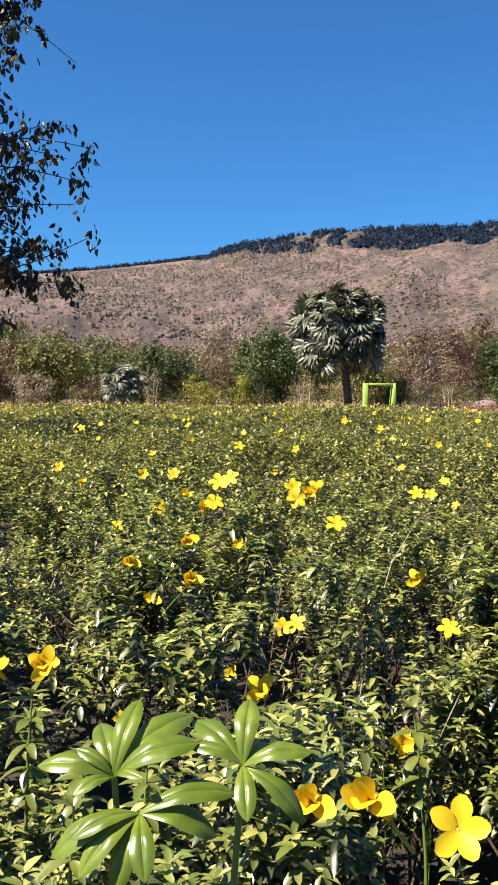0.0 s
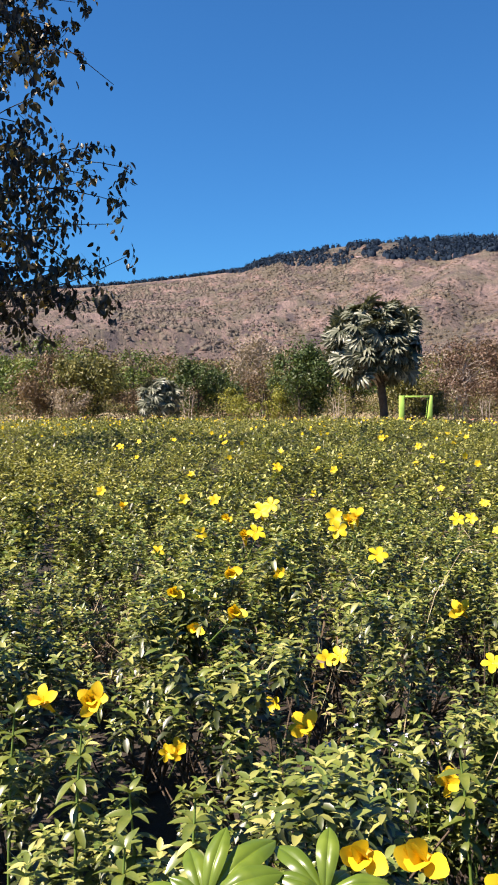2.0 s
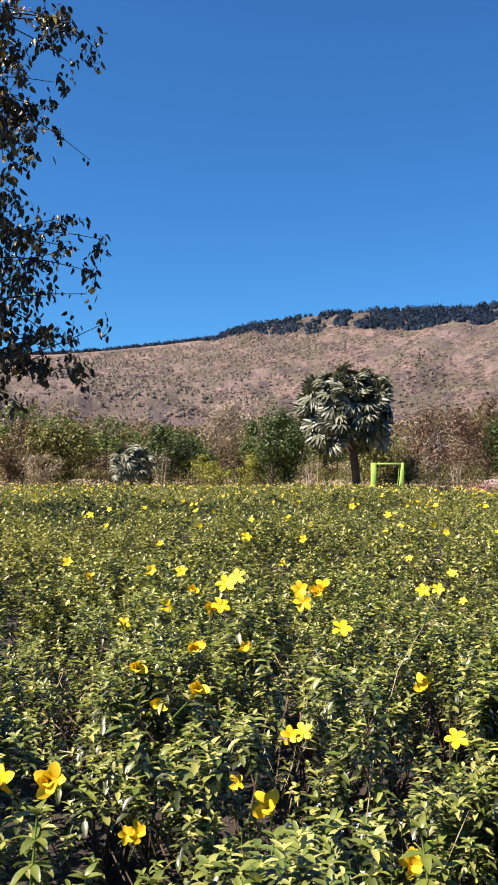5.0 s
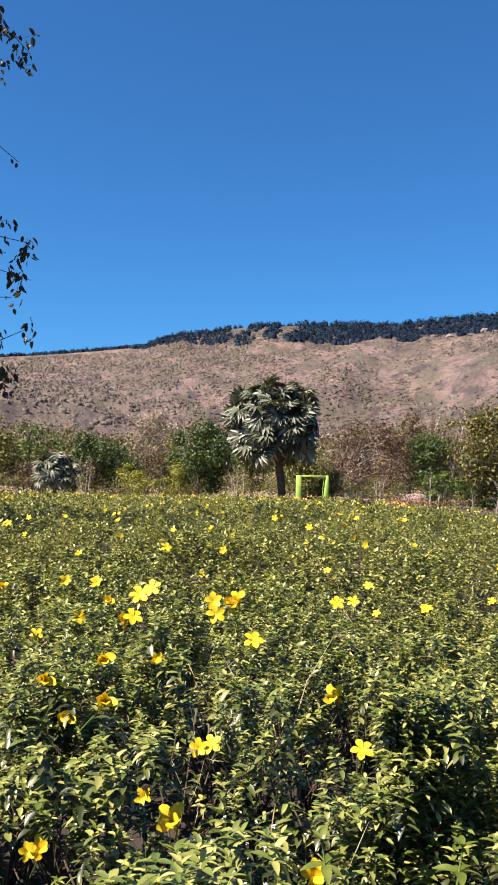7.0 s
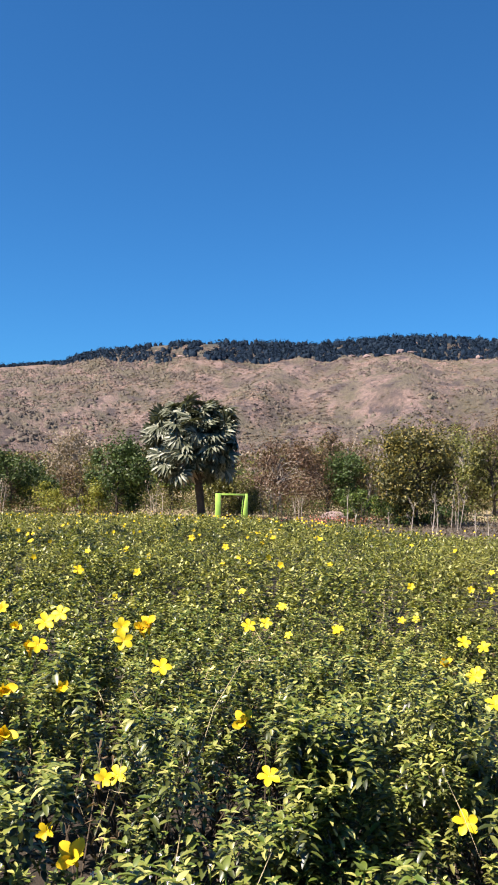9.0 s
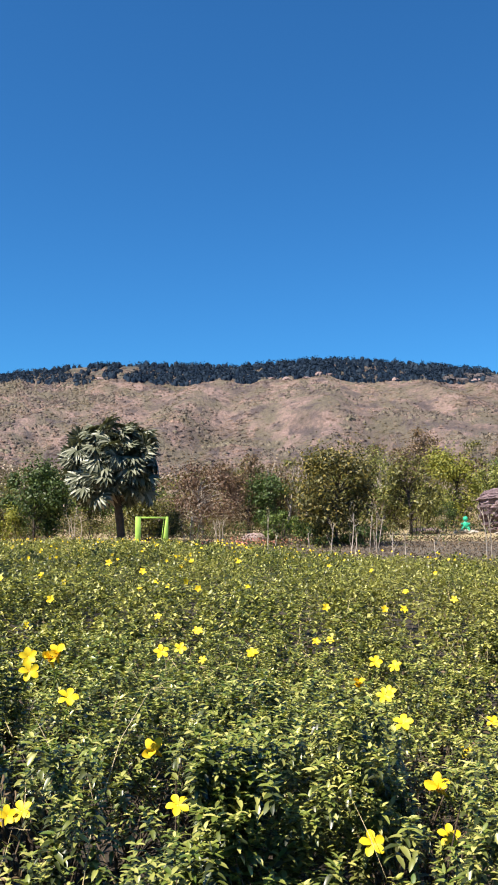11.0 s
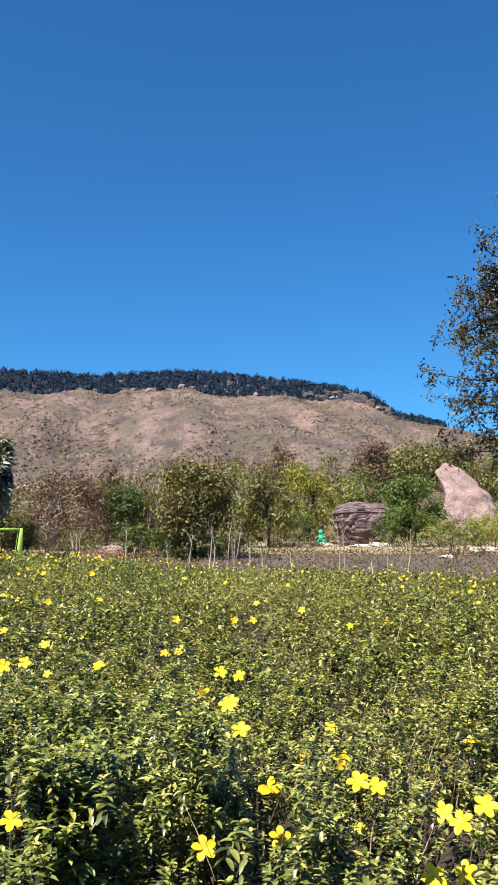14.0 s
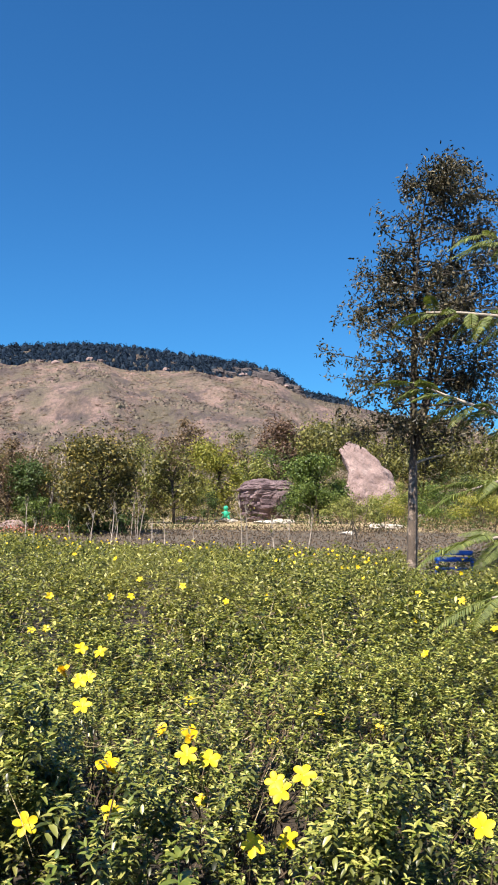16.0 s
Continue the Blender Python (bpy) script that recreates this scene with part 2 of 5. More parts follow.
M_T_FEATHER = foliage("feathery_green_foliage", (0.09, 0.11, 0.024), (0.17, 0.185, 0.046), (0.27, 0.27, 0.08))
M_FERN = foliage("fern_like_foliage", (0.06, 0.085, 0.02), (0.11, 0.14, 0.035), (0.19, 0.21, 0.06))
M_T_BRONZE = leaf_material("bronze_green_foliage", [(0.0, (0.016, 0.014, 0.014)), (0.6, (0.034, 0.032, 0.022)), (0.93, (0.08, 0.065, 0.03)), (0.97, (0.45, 0.27, 0.05)), (1.0, (0.5, 0.4, 0.12))], 0.4, 0.15)
M_T_BRONZE_B = foliage("brownish_green_foliage", (0.014, 0.016, 0.011), (0.038, 0.036, 0.024), (0.12, 0.098, 0.055), 0.42, 0.18)
M_PALM = foliage("palm_frond", (0.030, 0.037, 0.022), (0.085, 0.094, 0.062), (0.29, 0.29, 0.225), 0.36, 0.10)
M_PALM_DEAD = foliage("dead_palm_frond", (0.16, 0.13, 0.10), (0.24, 0.20, 0.16), (0.33, 0.28, 0.22), 0.7, 0.1)
# the blue of distance haze is put into the leaf colour
M_RIDGE_HAZE = foliage("haze_blue_ridge_foliage", (0.005, 0.011, 0.024), (0.011, 0.021, 0.040), (0.024, 0.037, 0.058), 0.9, 0.1)
M_RIDGE_HAZE.node_tree.nodes["Principled BSDF"].inputs["Specular IOR Level"].default_value = 0.05
M_THICKET = rough_material("bare_thicket", [(0.3, (0.09, 0.070, 0.066)), (0.5, (0.125, 0.102, 0.084)), (0.7, (0.145, 0.128, 0.088))], 0.05, 2.0, strength=1.0, distance=0.4)
M_WITHERED = foliage("withered_plants", (0.05, 0.036, 0.027), (0.09, 0.064, 0.046), (0.16, 0.12, 0.085), 0.8, 0.1)
M_RED_FLOWER = foliage("red_flower", (0.40, 0.07, 0.06), (0.5, 0.16, 0.13), (0.6, 0.32, 0.25), 0.6, 0.2)
M_WHITE_FLOWER = painted("small_white_flower", (0.75, 0.72, 0.78), 0.6)


# ---- mesh helpers ----
def mesh_of(name, verts, quads, mats):
    """A mesh from an array of vertices and an array of quads (a triangle repeats its last corner as -1)."""
    me = bpy.data.meshes.new(name)
    verts = np.asarray(verts, np.float32)
    quads = np.asarray(quads, np.int32).reshape(-1, 4)
    sizes = np.where(quads[:, 3] < 0, 3, 4).astype(np.int32)
    loops = quads.ravel()
    loops = loops[loops >= 0]
    starts = np.concatenate([[0], np.cumsum(sizes)[:-1]]).astype(np.int32)
    me.vertices.add(len(verts))
    me.vertices.foreach_set("co", verts.ravel())
    me.loops.add(len(loops))
    me.loops.foreach_set("vertex_index", loops)
    me.polygons.add(len(quads))
    me.polygons.foreach_set("loop_start", starts)
    me.polygons.foreach_set("loop_total", sizes)
    for m in mats if isinstance(mats, (list, tuple)) else [mats]:
        me.materials.append(m)
    me.update(calc_edges=True)
    me.validate()
    return me


def part(name, data, parent, label=""):
    ob = new(name, data)
    ob.parent = parent
    return tagged(ob, label)


def joined(pieces):
    """Several (verts, quads) as one."""
    vs, qs, base = [], [], 0
    for v, q in pieces:
        q = np.array(q, np.int32).reshape(-1, 4)
        qs.append(np.where(q >= 0, q + base, -1))
        vs.append(np.asarray(v, float).reshape(-1, 3))
        base += len(vs[-1])
    return np.concatenate(vs), np.concatenate(qs)


def unit(a):
    return a / np.maximum(np.linalg.norm(a, axis=-1, keepdims=True), 1e-9)


def tube(points, radii, sides=6):
    """A round stem along points, tapering as the radii say."""
    points = np.asarray(points, float)
    k = len(points)
    ahead = unit(np.gradient(points, axis=0))
    side = unit(np.cross(ahead, (0.31, 0.17, 0.93)) + 1e-6)
    up = np.cross(side, ahead)
    a = np.linspace(0, 2 * np.pi, sides, endpoint=False)
    ring = np.cos(a)[None, :, None] * side[:, None] + np.sin(a)[None, :, None] * up[:, None]
    v = points[:, None] + ring * np.asarray(radii, float)[:, None, None]
    i, j = np.meshgrid(np.arange(k - 1), np.arange(sides), indexing="ij")
    jn = (j + 1) % sides
    q = np.stack([i * sides + j, i * sides + jn, (i + 1) * sides + jn, (i + 1) * sides + j], -1).reshape(-1, 4)
    return v.reshape(-1, 3), q


def blades(at, ahead, normal, length, width, steps=3, fold=0.25, droop=0.25, profile=None):
    """Leaves: each starts at its place and runs ahead, folded at the midrib and drooping away from its normal."""
    at, ahead, normal = np.asarray(at, float), unit(np.asarray(ahead, float)), np.asarray(normal, float)
    side = unit(np.cross(ahead, normal))
    normal = np.cross(side, ahead)
    m = len(at)
    length, width, droop = (np.broadcast_to(np.asarray(a, float), (m,)) for a in (length, width, droop))
    u = np.linspace(0, 1, steps + 1)
    w = profile(u) if profile else np.sin(np.pi * np.clip(u * 0.94 + 0.03, 0, 1)) ** 0.8
    out = np.zeros((m, steps + 1, 3, 3))
    for c, s in enumerate((-1, 0, 1)):
        x = u[None] * length[:, None]
        y = s * w[None] * width[:, None] * 0.5
        z = abs(s) * fold * w[None] * width[:, None] - droop[:, None] * length[:, None] * u[None] ** 2
        out[:, :, c] = at[:, None] + x[..., None] * ahead[:, None] + y[..., None] * side[:, None] + z[..., None] * normal[:, None]
    i, c = np.meshgrid(np.arange(steps), np.arange(2), indexing="ij")
    one = np.stack([i * 3 + c, i * 3 + c + 1, (i + 1) * 3 + c + 1, (i + 1) * 3 + c], -1).reshape(-1, 4)
    q = (one[None] + (np.arange(m) * (steps + 1) * 3)[:, None, None]).reshape(-1, 4)
    return out.reshape(-1, 3), q


def leaflets(at, ahead, normal, length, width, fold, droop):
    """Leaves of two folded halves, each with a rounded side and a drooping tip."""
    at, ahead, normal = np.asarray(at, float), unit(np.asarray(ahead, float)), np.asarray(normal, float)
    side = unit(np.cross(ahead, normal))
    normal = np.cross(side, ahead)
    m = len(at)
    length, width, droop = (np.broadcast_to(np.asarray(a, float), (m,))[:, None] for a in (length, width, droop))
    out = [at]
    for u, s in ((0.30, 1), (0.66, 1), (1.0, 0), (0.66, -1), (0.30, -1)):
        w = 0.5 * s * (0.92 if u < 0.5 else 0.85)
        out.append(at + ahead * length * u + side * width * w + normal * (abs(s) * fold * width - droop * length * u * u))
    v = np.stack(out, 1)
    q = np.array([(0, 1, 2, 3), (0, 3, 4, 5)])[None] + (np.arange(m) * 6)[:, None, None]
    return v.reshape(-1, 3), q.reshape(-1, 4)


def oval_leaves(at, ahead, normal, length, width, fold, droop):
    """Oval leaves of two folded halves that bend at the middle of the midrib."""
    at, ahead, normal = np.asarray(at, float), unit(np.asarray(ahead, float)), np.asarray(normal, float)
    side = unit(np.cross(ahead, normal))
    normal = np.cross(side, ahead)
    m = len(at)
    length, width, droop = (np.broadcast_to(np.asarray(a, float), (m,))[:, None] for a in (length, width, droop))
    out = []
    for u, w in ((0.0, 0), (0.52, 0), (1.0, 0), (0.18, 0.74), (0.5, 1), (0.8, 0.68), (0.18, -0.74), (0.5, -1), (0.8, -0.68)):
        out.append(at + ahead * length * u + side * width * w * 0.5 + normal * (abs(w) * fold * width - droop * length * u * u))
    v = np.stack(out, 1)
    q = np.array([(0, 3, 4, 1), (1, 4, 5, 2), (0, 1, 7, 6), (1, 2, 8, 7)])[None] + (np.arange(m) * 9)[:, None, None]
    return v.reshape(-1, 3), q.reshape(-1, 4)


def flakes(at, ahead, normal, length, width):
    """Simple far leaves: one folded diamond each."""
    at, ahead, normal = np.asarray(at, float), unit(np.asarray(ahead, float)), np.asarray(normal, float)
    side = unit(np.cross(ahead, normal))
    m = len(at)
    length, width = (np.broadcast_to(np.asarray(a, float), (m,))[:, None] for a in (length, width))
    nrm = np.cross(side, ahead)
    mid = at + ahead * length * 0.45
    v = np.stack([at, mid + side * width * 0.5 + nrm * width * 0.15, at + ahead * length, mid - side * width * 0.5 + nrm * width * 0.15], 1)
    return v.reshape(-1, 3), np.arange(m * 4).reshape(-1, 4)


def any_way(rng, m, up=0.0):
    d = rng.normal(size=(m, 3))
    d[:, 2] += up
    return unit(d)


# ---- lie of the land ----
def smooth(x, a, b):
    t = np.clip((np.asarray(x, float) - a) / (b - a), 0, 1)
    return t * t * (3 - 2 * t)


def wavy(x, y, scale, seed=0):
    """A cheap smooth unevenness of about -1 to 1, in metres over the plan."""
    x, y = np.asarray(x, float) / scale, np.asarray(y, float) / scale
    r = np.random.RandomState(seed)
    out = np.zeros(np.broadcast(x, y).shape)
    for k in range(9):
        a, f, p = r.uniform(0, 2 * np.pi), r.uniform(0.6, 2.4), r.uniform(0, 6.28)
        out = out + np.sin((x * np.cos(a) + y * np.sin(a)) * f * 2 + p) / (0.8 + f)
    return out / 3.0


RIDGE_AZ = [-180, -70, -40, -24, -16.4, -12.9, -9.2, -5.8, -5, -3.5, -1.6, 0.3, 2.2, 6.8, 11.3, 14.9, 17.5, 19.8, 24.5, 27.9, 29.4, 30.2, 31.5, 33.9, 38, 44, 60, 110, 180]
RIDGE_EL = [2, 5, 6.6, 7.3, 7.75, 8.1, 8.55, 9, 9.4, 9.8, 10.05, 10.35, 10.55, 10.6, 10.55, 10.85, 11, 10.85, 10.35, 9.9, 9.5, 9, 8.15, 7.45, 6.5, 5.2, 3.2, 2, 2]
RIDGE_R = 520.0

FOREST_AZ, FOREST_DEEP = [-180, -24, -7, -5, 0, 6, 12, 22, 30, 34, 180], [0, 5, 7, 30, 60, 76, 78, 70, 52, 8, 0]     # how far the crest forest comes down


def base_height(x, y):
    r = np.hypot(x, y)
    return -0.38 * smooth(x, 2, 12) * (1 - smooth(r, 28, 60)) + 0.75 * smooth(r, 46, 78) + 2.2 * smooth(r, 80, 130)


def height(x, y):
    x, y = np.asarray(x, float), np.asarray(y, float)
    r, az = np.hypot(x, y), np.degrees(np.arctan2(x, y))
    top = 1.55 + RIDGE_R * np.tan(np.radians(np.interp(az, RIDGE_AZ, RIDGE_EL)))
    s = np.clip((r - 105) / (RIDGE_R - 105), 0, 1.0)
    rise = (top - 3.0) * (0.62 * s + 0.38 * s ** 2.2)
    folds = (4.6 * wavy(x - 0.35 * y, 0.22 * y, 34, 3) + 1.8 * wavy(x, y * 0.5, 15, 4)) * smooth(r, 110, 190) * (1 - smooth(r, 420, 510))
    folds = folds + 2.4 * wavy(x - 0.3 * y, 0.16 * y, 11, 14) * smooth(r, 120, 200) * (1 - smooth(r, 440, 510))
    knoll = 9.0 * np.exp(-((az - 41) / 9.0) ** 2) * smooth(r, 88, 165)
    return base_height(x, y) + rise + folds + knoll * (1 - smooth(r, 200, 380)) - 30 * smooth(r, 540, 800)


FIELD_AZ = [-180, -60, -5, 3, 7.0, 9.5, 12, 15, 20, 26, 33, 38, 44, 60, 180]
FIELD_R = [30, 50, 48, 46, 44, 39, 34, 31, 29, 28.5, 28, 28, 27, 20, 15]


def in_field(x, y):
    return np.hypot(x, y) < np.interp(np.degrees(np.arctan2(x, y)), FIELD_AZ, FIELD_R) + 0.6 * wavy(x, y, 2.0, 9)


# places where the bushes leave a dark hollow, or dip so that the camera sees the goal frame, weeds, trunk or bench: x,
# y, radius, depth
HOLLOWS = [(-0.16, 2.45, 0.18, 0.30), (0.24, 2.42, 0.15, 0.25), (-0.98, 3.15, 0.28, 0.35), (-0.26, 2.85, 0.19, 0.38), (4.9, 46.2, 1.7, 0.22), (-1.1, 3.7, 0.32, 0.30), (0.05, 2.22, 0.16, 0.28), (-0.55, 1.98, 0.22, 0.27), (-1.45, 4.5, 0.4, 0.28),
           (1.0, 4.1, 0.16, 0.30), (-0.75, 2.2, 0.18, 0.30), (1.9, 3.9, 0.3, 0.25),
           (12.2, 14.5, 1.3, 0.30), (14.6, 16.2, 1.8, 0.42)]


def canopy(x, y):
    """Height of the top of the allamanda bushes."""
    x, y = np.asarray(x, float), np.asarray(y, float)
    r = np.hypot(x, y)
    top = base_height(x, y) + 0.93 + 0.155 * wavy(x, y, 0.5, 1) + 0.085 * wavy(x, y, 1.7, 2)
    top = top + 0.10 * np.exp(-((r - 3.2) / 0.6) ** 2) * (1 - smooth(x, 0.5, 1.4)) - 0.32 * (1 - smooth(r, 1.3, 2.6)) - 0.14 * smooth(r, 33, 43)
    top = top - 0.32 * smooth(wavy(x, y, 0.36, 6), 0.28, 0.70) * (1 - smooth(r, 5, 9))
    top = top - 0.3 * smooth(wavy(x, y, 0.8, 8), 0.22, 0.7) * smooth(r, 4, 7) * (1 - smooth(r, 14, 24))
    top = top - 0.09 * smooth(x, 0.5, 1.2) * (1 - smooth(r, 4.5, 6.5))
    top = np.maximum(top, base_height(x, y) + 0.56)
    for hx, hy, hr, deep in HOLLOWS:
        top = top - deep * np.exp(-(((x - hx) ** 2 + (y - hy) ** 2) / hr ** 2) ** 1.5)
    return top


# ---- ground: one sheet to the horizon ----
def build_ground():
    az = np.radians(np.concatenate([np.arange(-180, -32, 4.0), np.arange(-32, 58, 0.45), np.arange(58, 180, 4.0)]))
    r = np.concatenate([[0.0, 0.6], np.geomspace(1.2, 90, 60), np.linspace(93, 560, 150), np.geomspace(580, 4200, 22)])
    rr, aa = np.meshgrid(r, az, indexing="ij")
    x, y = rr * np.sin(aa), rr * np.cos(aa)
    v = np.stack([x, y, height(x, y)], -1).reshape(-1, 3)
    k = len(az)
    i, j = np.meshgrid(np.arange(len(r) - 1), np.arange(k), indexing="ij")
    jn = (j + 1) % k
    q = np.stack([i * k + j, i * k + jn, (i + 1) * k + jn, (i + 1) * k + j], -1).reshape(-1, 4)
    me = mesh_of("ground", v, q, [M_SOIL, M_PLOT, M_VERGE, M_HILL, M_FOREST_FLOOR])
    c = v[q].mean(1)
    cr = np.hypot(c[:, 0], c[:, 1])
    caz = np.degrees(np.arctan2(c[:, 0], c[:, 1]))
    kind = np.where(in_field(c[:, 0], c[:, 1]), 0, np.where((cr < 64) & (caz > 8), 1, 2))
    kind = np.where(cr > 112, 3, kind)
    kind = np.where(cr > RIDGE_R - np.interp(caz, FOREST_AZ, FOREST_DEEP) + 10 + 9 * wavy(c[:, 0], c[:, 1] * 0.4, 9, 81), 4, kind)
    me.polygons.foreach_set("material_index", kind.astype(np.int32))
    me.polygons.foreach_set("use_smooth", np.ones(len(q), bool))
    ob = tagged(new("ground", me), "field soil darkened for the shade between bushes, rising into a dry pinkish grassy hillside", "ground", kind="structure")
    return ob


build_ground()


def spot(az, r):
    a = radians(az)
    return r * math.sin(a), r * math.cos(a)


# ---- allamanda bushes ----
def shoots(rng, at, lean, size, whorls, per, steps, gap=0.42):
    """Upright shoots with whorls of narrow leaves; at: the tips. Gives the leaves and how many faces are the tips' pale
    ones: young leaves, and more whorls lightened to brighten the tops.
    """
    m = len(at)
    out, young = [], 0
    for k in range(whorls):
        drop = k * size * gap
        tilt = 0.62 - 0.7 * k / max(whorls - 1, 1)
        turn = rng.uniform(0, 6.28, m)
        for i in range(per):
            a = turn + i * 2 * np.pi / per + rng.normal(0, 0.25, m)
            t = tilt + rng.normal(0, 0.22, m)
            d = np.stack([np.cos(a) * np.cos(t), np.sin(a) * np.cos(t), np.sin(t)], -1) + lean * 0.5
            n = np.stack([-np.cos(a) * np.sin(t), -np.sin(a) * np.sin(t), np.cos(t)], -1) + 0.15 * rng.normal(size=(m, 3))
            p = at - (np.array([0, 0, 1.0]) + lean) * drop[:, None]
            ln = size * rng.uniform(0.75, 1.15, m) * (1.0 if k else 0.8)
            if steps == 1:
                out.append(leaflets(p, d, n, ln, ln * rng.uniform(0.42, 0.54, m), 0.16, rng.uniform(0.12, 0.42, m)))
            elif steps:
                out.append(oval_leaves(p, d, n, ln, ln * rng.uniform(0.38, 0.50, m), 0.17, rng.uniform(0.2, 0.65, m)))
            else:
                out.append(flakes(p, d, n, ln, ln * 0.42))
        # full bushes count a second whorl as pale, which paints their tops brighter
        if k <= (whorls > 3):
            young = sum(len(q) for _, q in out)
    return (*joined(out), young)


FREE = []       # flowers whose line to the camera is kept free of leaves: x, y, z


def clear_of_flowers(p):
    """Clears leaves from each flower's line towards the camera's spot, so that the flower shows."""
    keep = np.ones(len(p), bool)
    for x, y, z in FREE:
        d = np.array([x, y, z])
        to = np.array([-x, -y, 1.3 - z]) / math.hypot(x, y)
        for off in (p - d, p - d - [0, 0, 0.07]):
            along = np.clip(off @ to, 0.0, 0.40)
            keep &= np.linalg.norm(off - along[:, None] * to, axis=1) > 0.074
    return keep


def bush(rng, cx, cy, spread, label):
    """One allamanda bush: woody stems, side shoots and leaf tips up to the canopy."""
    empty = tagged(new("allamanda_bush"), label, "bush", "allamanda bushes")
    empty.location = (cx, cy, float(base_height(cx, cy)))
    close = math.hypot(cx, cy) < 3.0
    fine = 0.73 if cx > 0.8 else 0.86 if cx > 0.3 else 1.0        # the eastern bushes have smaller leaves
    n = int(spread * spread * (690 if close else 520) / fine ** 1.3)
    gx, gy = cx + rng.uniform(-0.55, 0.55, 9) * spread, cy + rng.uniform(-0.55, 0.55, 9) * spread
    head = canopy(gx, gy) + rng.normal(0.03, 0.075, 9)
    heap = rng.randint(0, 9, n)
    loose = rng.uniform(0, 1, n) < 0.16
    dx, dy = rng.normal(0, 0.078, n), rng.normal(0, 0.078, n)
    x = np.where(loose, cx + rng.uniform(-0.62, 0.62, n) * spread, gx[heap] + dx)
    y = np.where(loose, cy + rng.uniform(-0.62, 0.62, n) * spread, gy[heap] + dy)
    layer = rng.uniform(0, 1, n) ** 1.3
    z = np.where(loose, canopy(x, y) - 0.06 - layer * 0.42, head[heap] - 6.0 * (dx * dx + dy * dy) - layer * 0.36)
    p = np.stack([x, y, z], -1)
    hole = np.zeros(n)
    for hx, hy, hr, deep in HOLLOWS:
        hole = np.maximum(hole, np.exp(-(((x - hx) ** 2 + (y - hy) ** 2) / hr ** 2) ** 1.5) * deep * 1.7)
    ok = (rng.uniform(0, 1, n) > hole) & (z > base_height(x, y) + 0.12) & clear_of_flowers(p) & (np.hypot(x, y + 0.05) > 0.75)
    p = p[ok]
    lean = rng.normal(0, 0.22, p.shape) * [1, 1, 0]
    size = rng.uniform(0.026, 0.048, len(p)) if close else rng.uniform(0.025, 0.044, len(p))
    size = size * fine
    v, q, young = shoots(rng, p, lean, size, 5 if close else 4, 4, 2 if close else 1, 0.5)
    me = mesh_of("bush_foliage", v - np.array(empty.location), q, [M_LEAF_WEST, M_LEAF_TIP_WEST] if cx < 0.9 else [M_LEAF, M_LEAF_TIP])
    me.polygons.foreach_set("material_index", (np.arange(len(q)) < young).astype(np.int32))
    me.polygons.foreach_set("use_smooth", np.ones(len(q), bool))
    part("foliage", me, empty)
    deep = p[p[:, 2] < canopy(p[:, 0], p[:, 1]) - 0.12]
    pick = deep[rng.permutation(len(deep))[: 30]]
    foot0 = np.array([cx, cy, empty.location[2]])
    for s in range(6):
        foot = foot0 + rng.normal(0, 0.10, 3) * [1, 1, 0]
        pieces = []
        for tip in pick[s::6]:
            t = np.linspace(0, 1, 5)[:, None]
            line = foot * (1 - t) + tip * t + np.sin(t * np.pi) * rng.normal(0, 0.05, 3)
            pieces.append(tube(line, np.linspace(0.006, 0.002, 5), 4))
        if pieces:
            v, q = joined(pieces)
            part("stem", mesh_of("bush_stem", v - np.array(empty.location), q, M_STEM), empty)
    return empty


# ---- flowers ----
def petal_profile(u):
    return np.where(u < 0.62, 0.30 + 0.70 * np.sin(u / 0.62 * np.pi / 2) ** 1.3, np.sqrt(np.clip(1 - ((u - 0.62) / 0.40) ** 2, 0.02, 1)))


def petal_mesh(name, mat, droop):
    v, q = blades([(0.004, 0, 0.0)], [(1, 0, 0.25)], [(-0.25, 0, 1)], 0.041, 0.030, 6, 0.16, droop, petal_profile)
    me = mesh_of(name, v, q, mat)
    me.polygons.foreach_set("use_smooth", np.ones(len(q), bool))
    return me


PETAL, PETAL_OLD = petal_mesh("petal", M_PETAL, 0.22), petal_mesh("wilted_petal", M_PETAL_OLD, 0.35)
TUBE = mesh_of("flower_tube", *tube([(0, 0, -0.055), (0, 0, -0.03), (0, 0, -0.012), (0, 0, 0.003)], [0.003, 0.006, 0.009, 0.0115], 8), M_PETAL)
THROAT = mesh_of("flower_throat", *tube([(0, 0, -0.004), (0, 0, 0.0015), (0, 0, 0.003)], [0.012, 0.008, 0.0005], 8), M_THROAT)
CALYX = mesh_of("calyx", *joined([blades([(0, 0, -0.062)] * 5, [(math.cos(a), math.sin(a), 1.6) for a in np.arange(5) * 1.2566], [(math.cos(a), math.sin(a), 0) for a in np.arange(5) * 1.2566],
                                         0.016, 0.006, 2)]), M_GREEN_STEM)


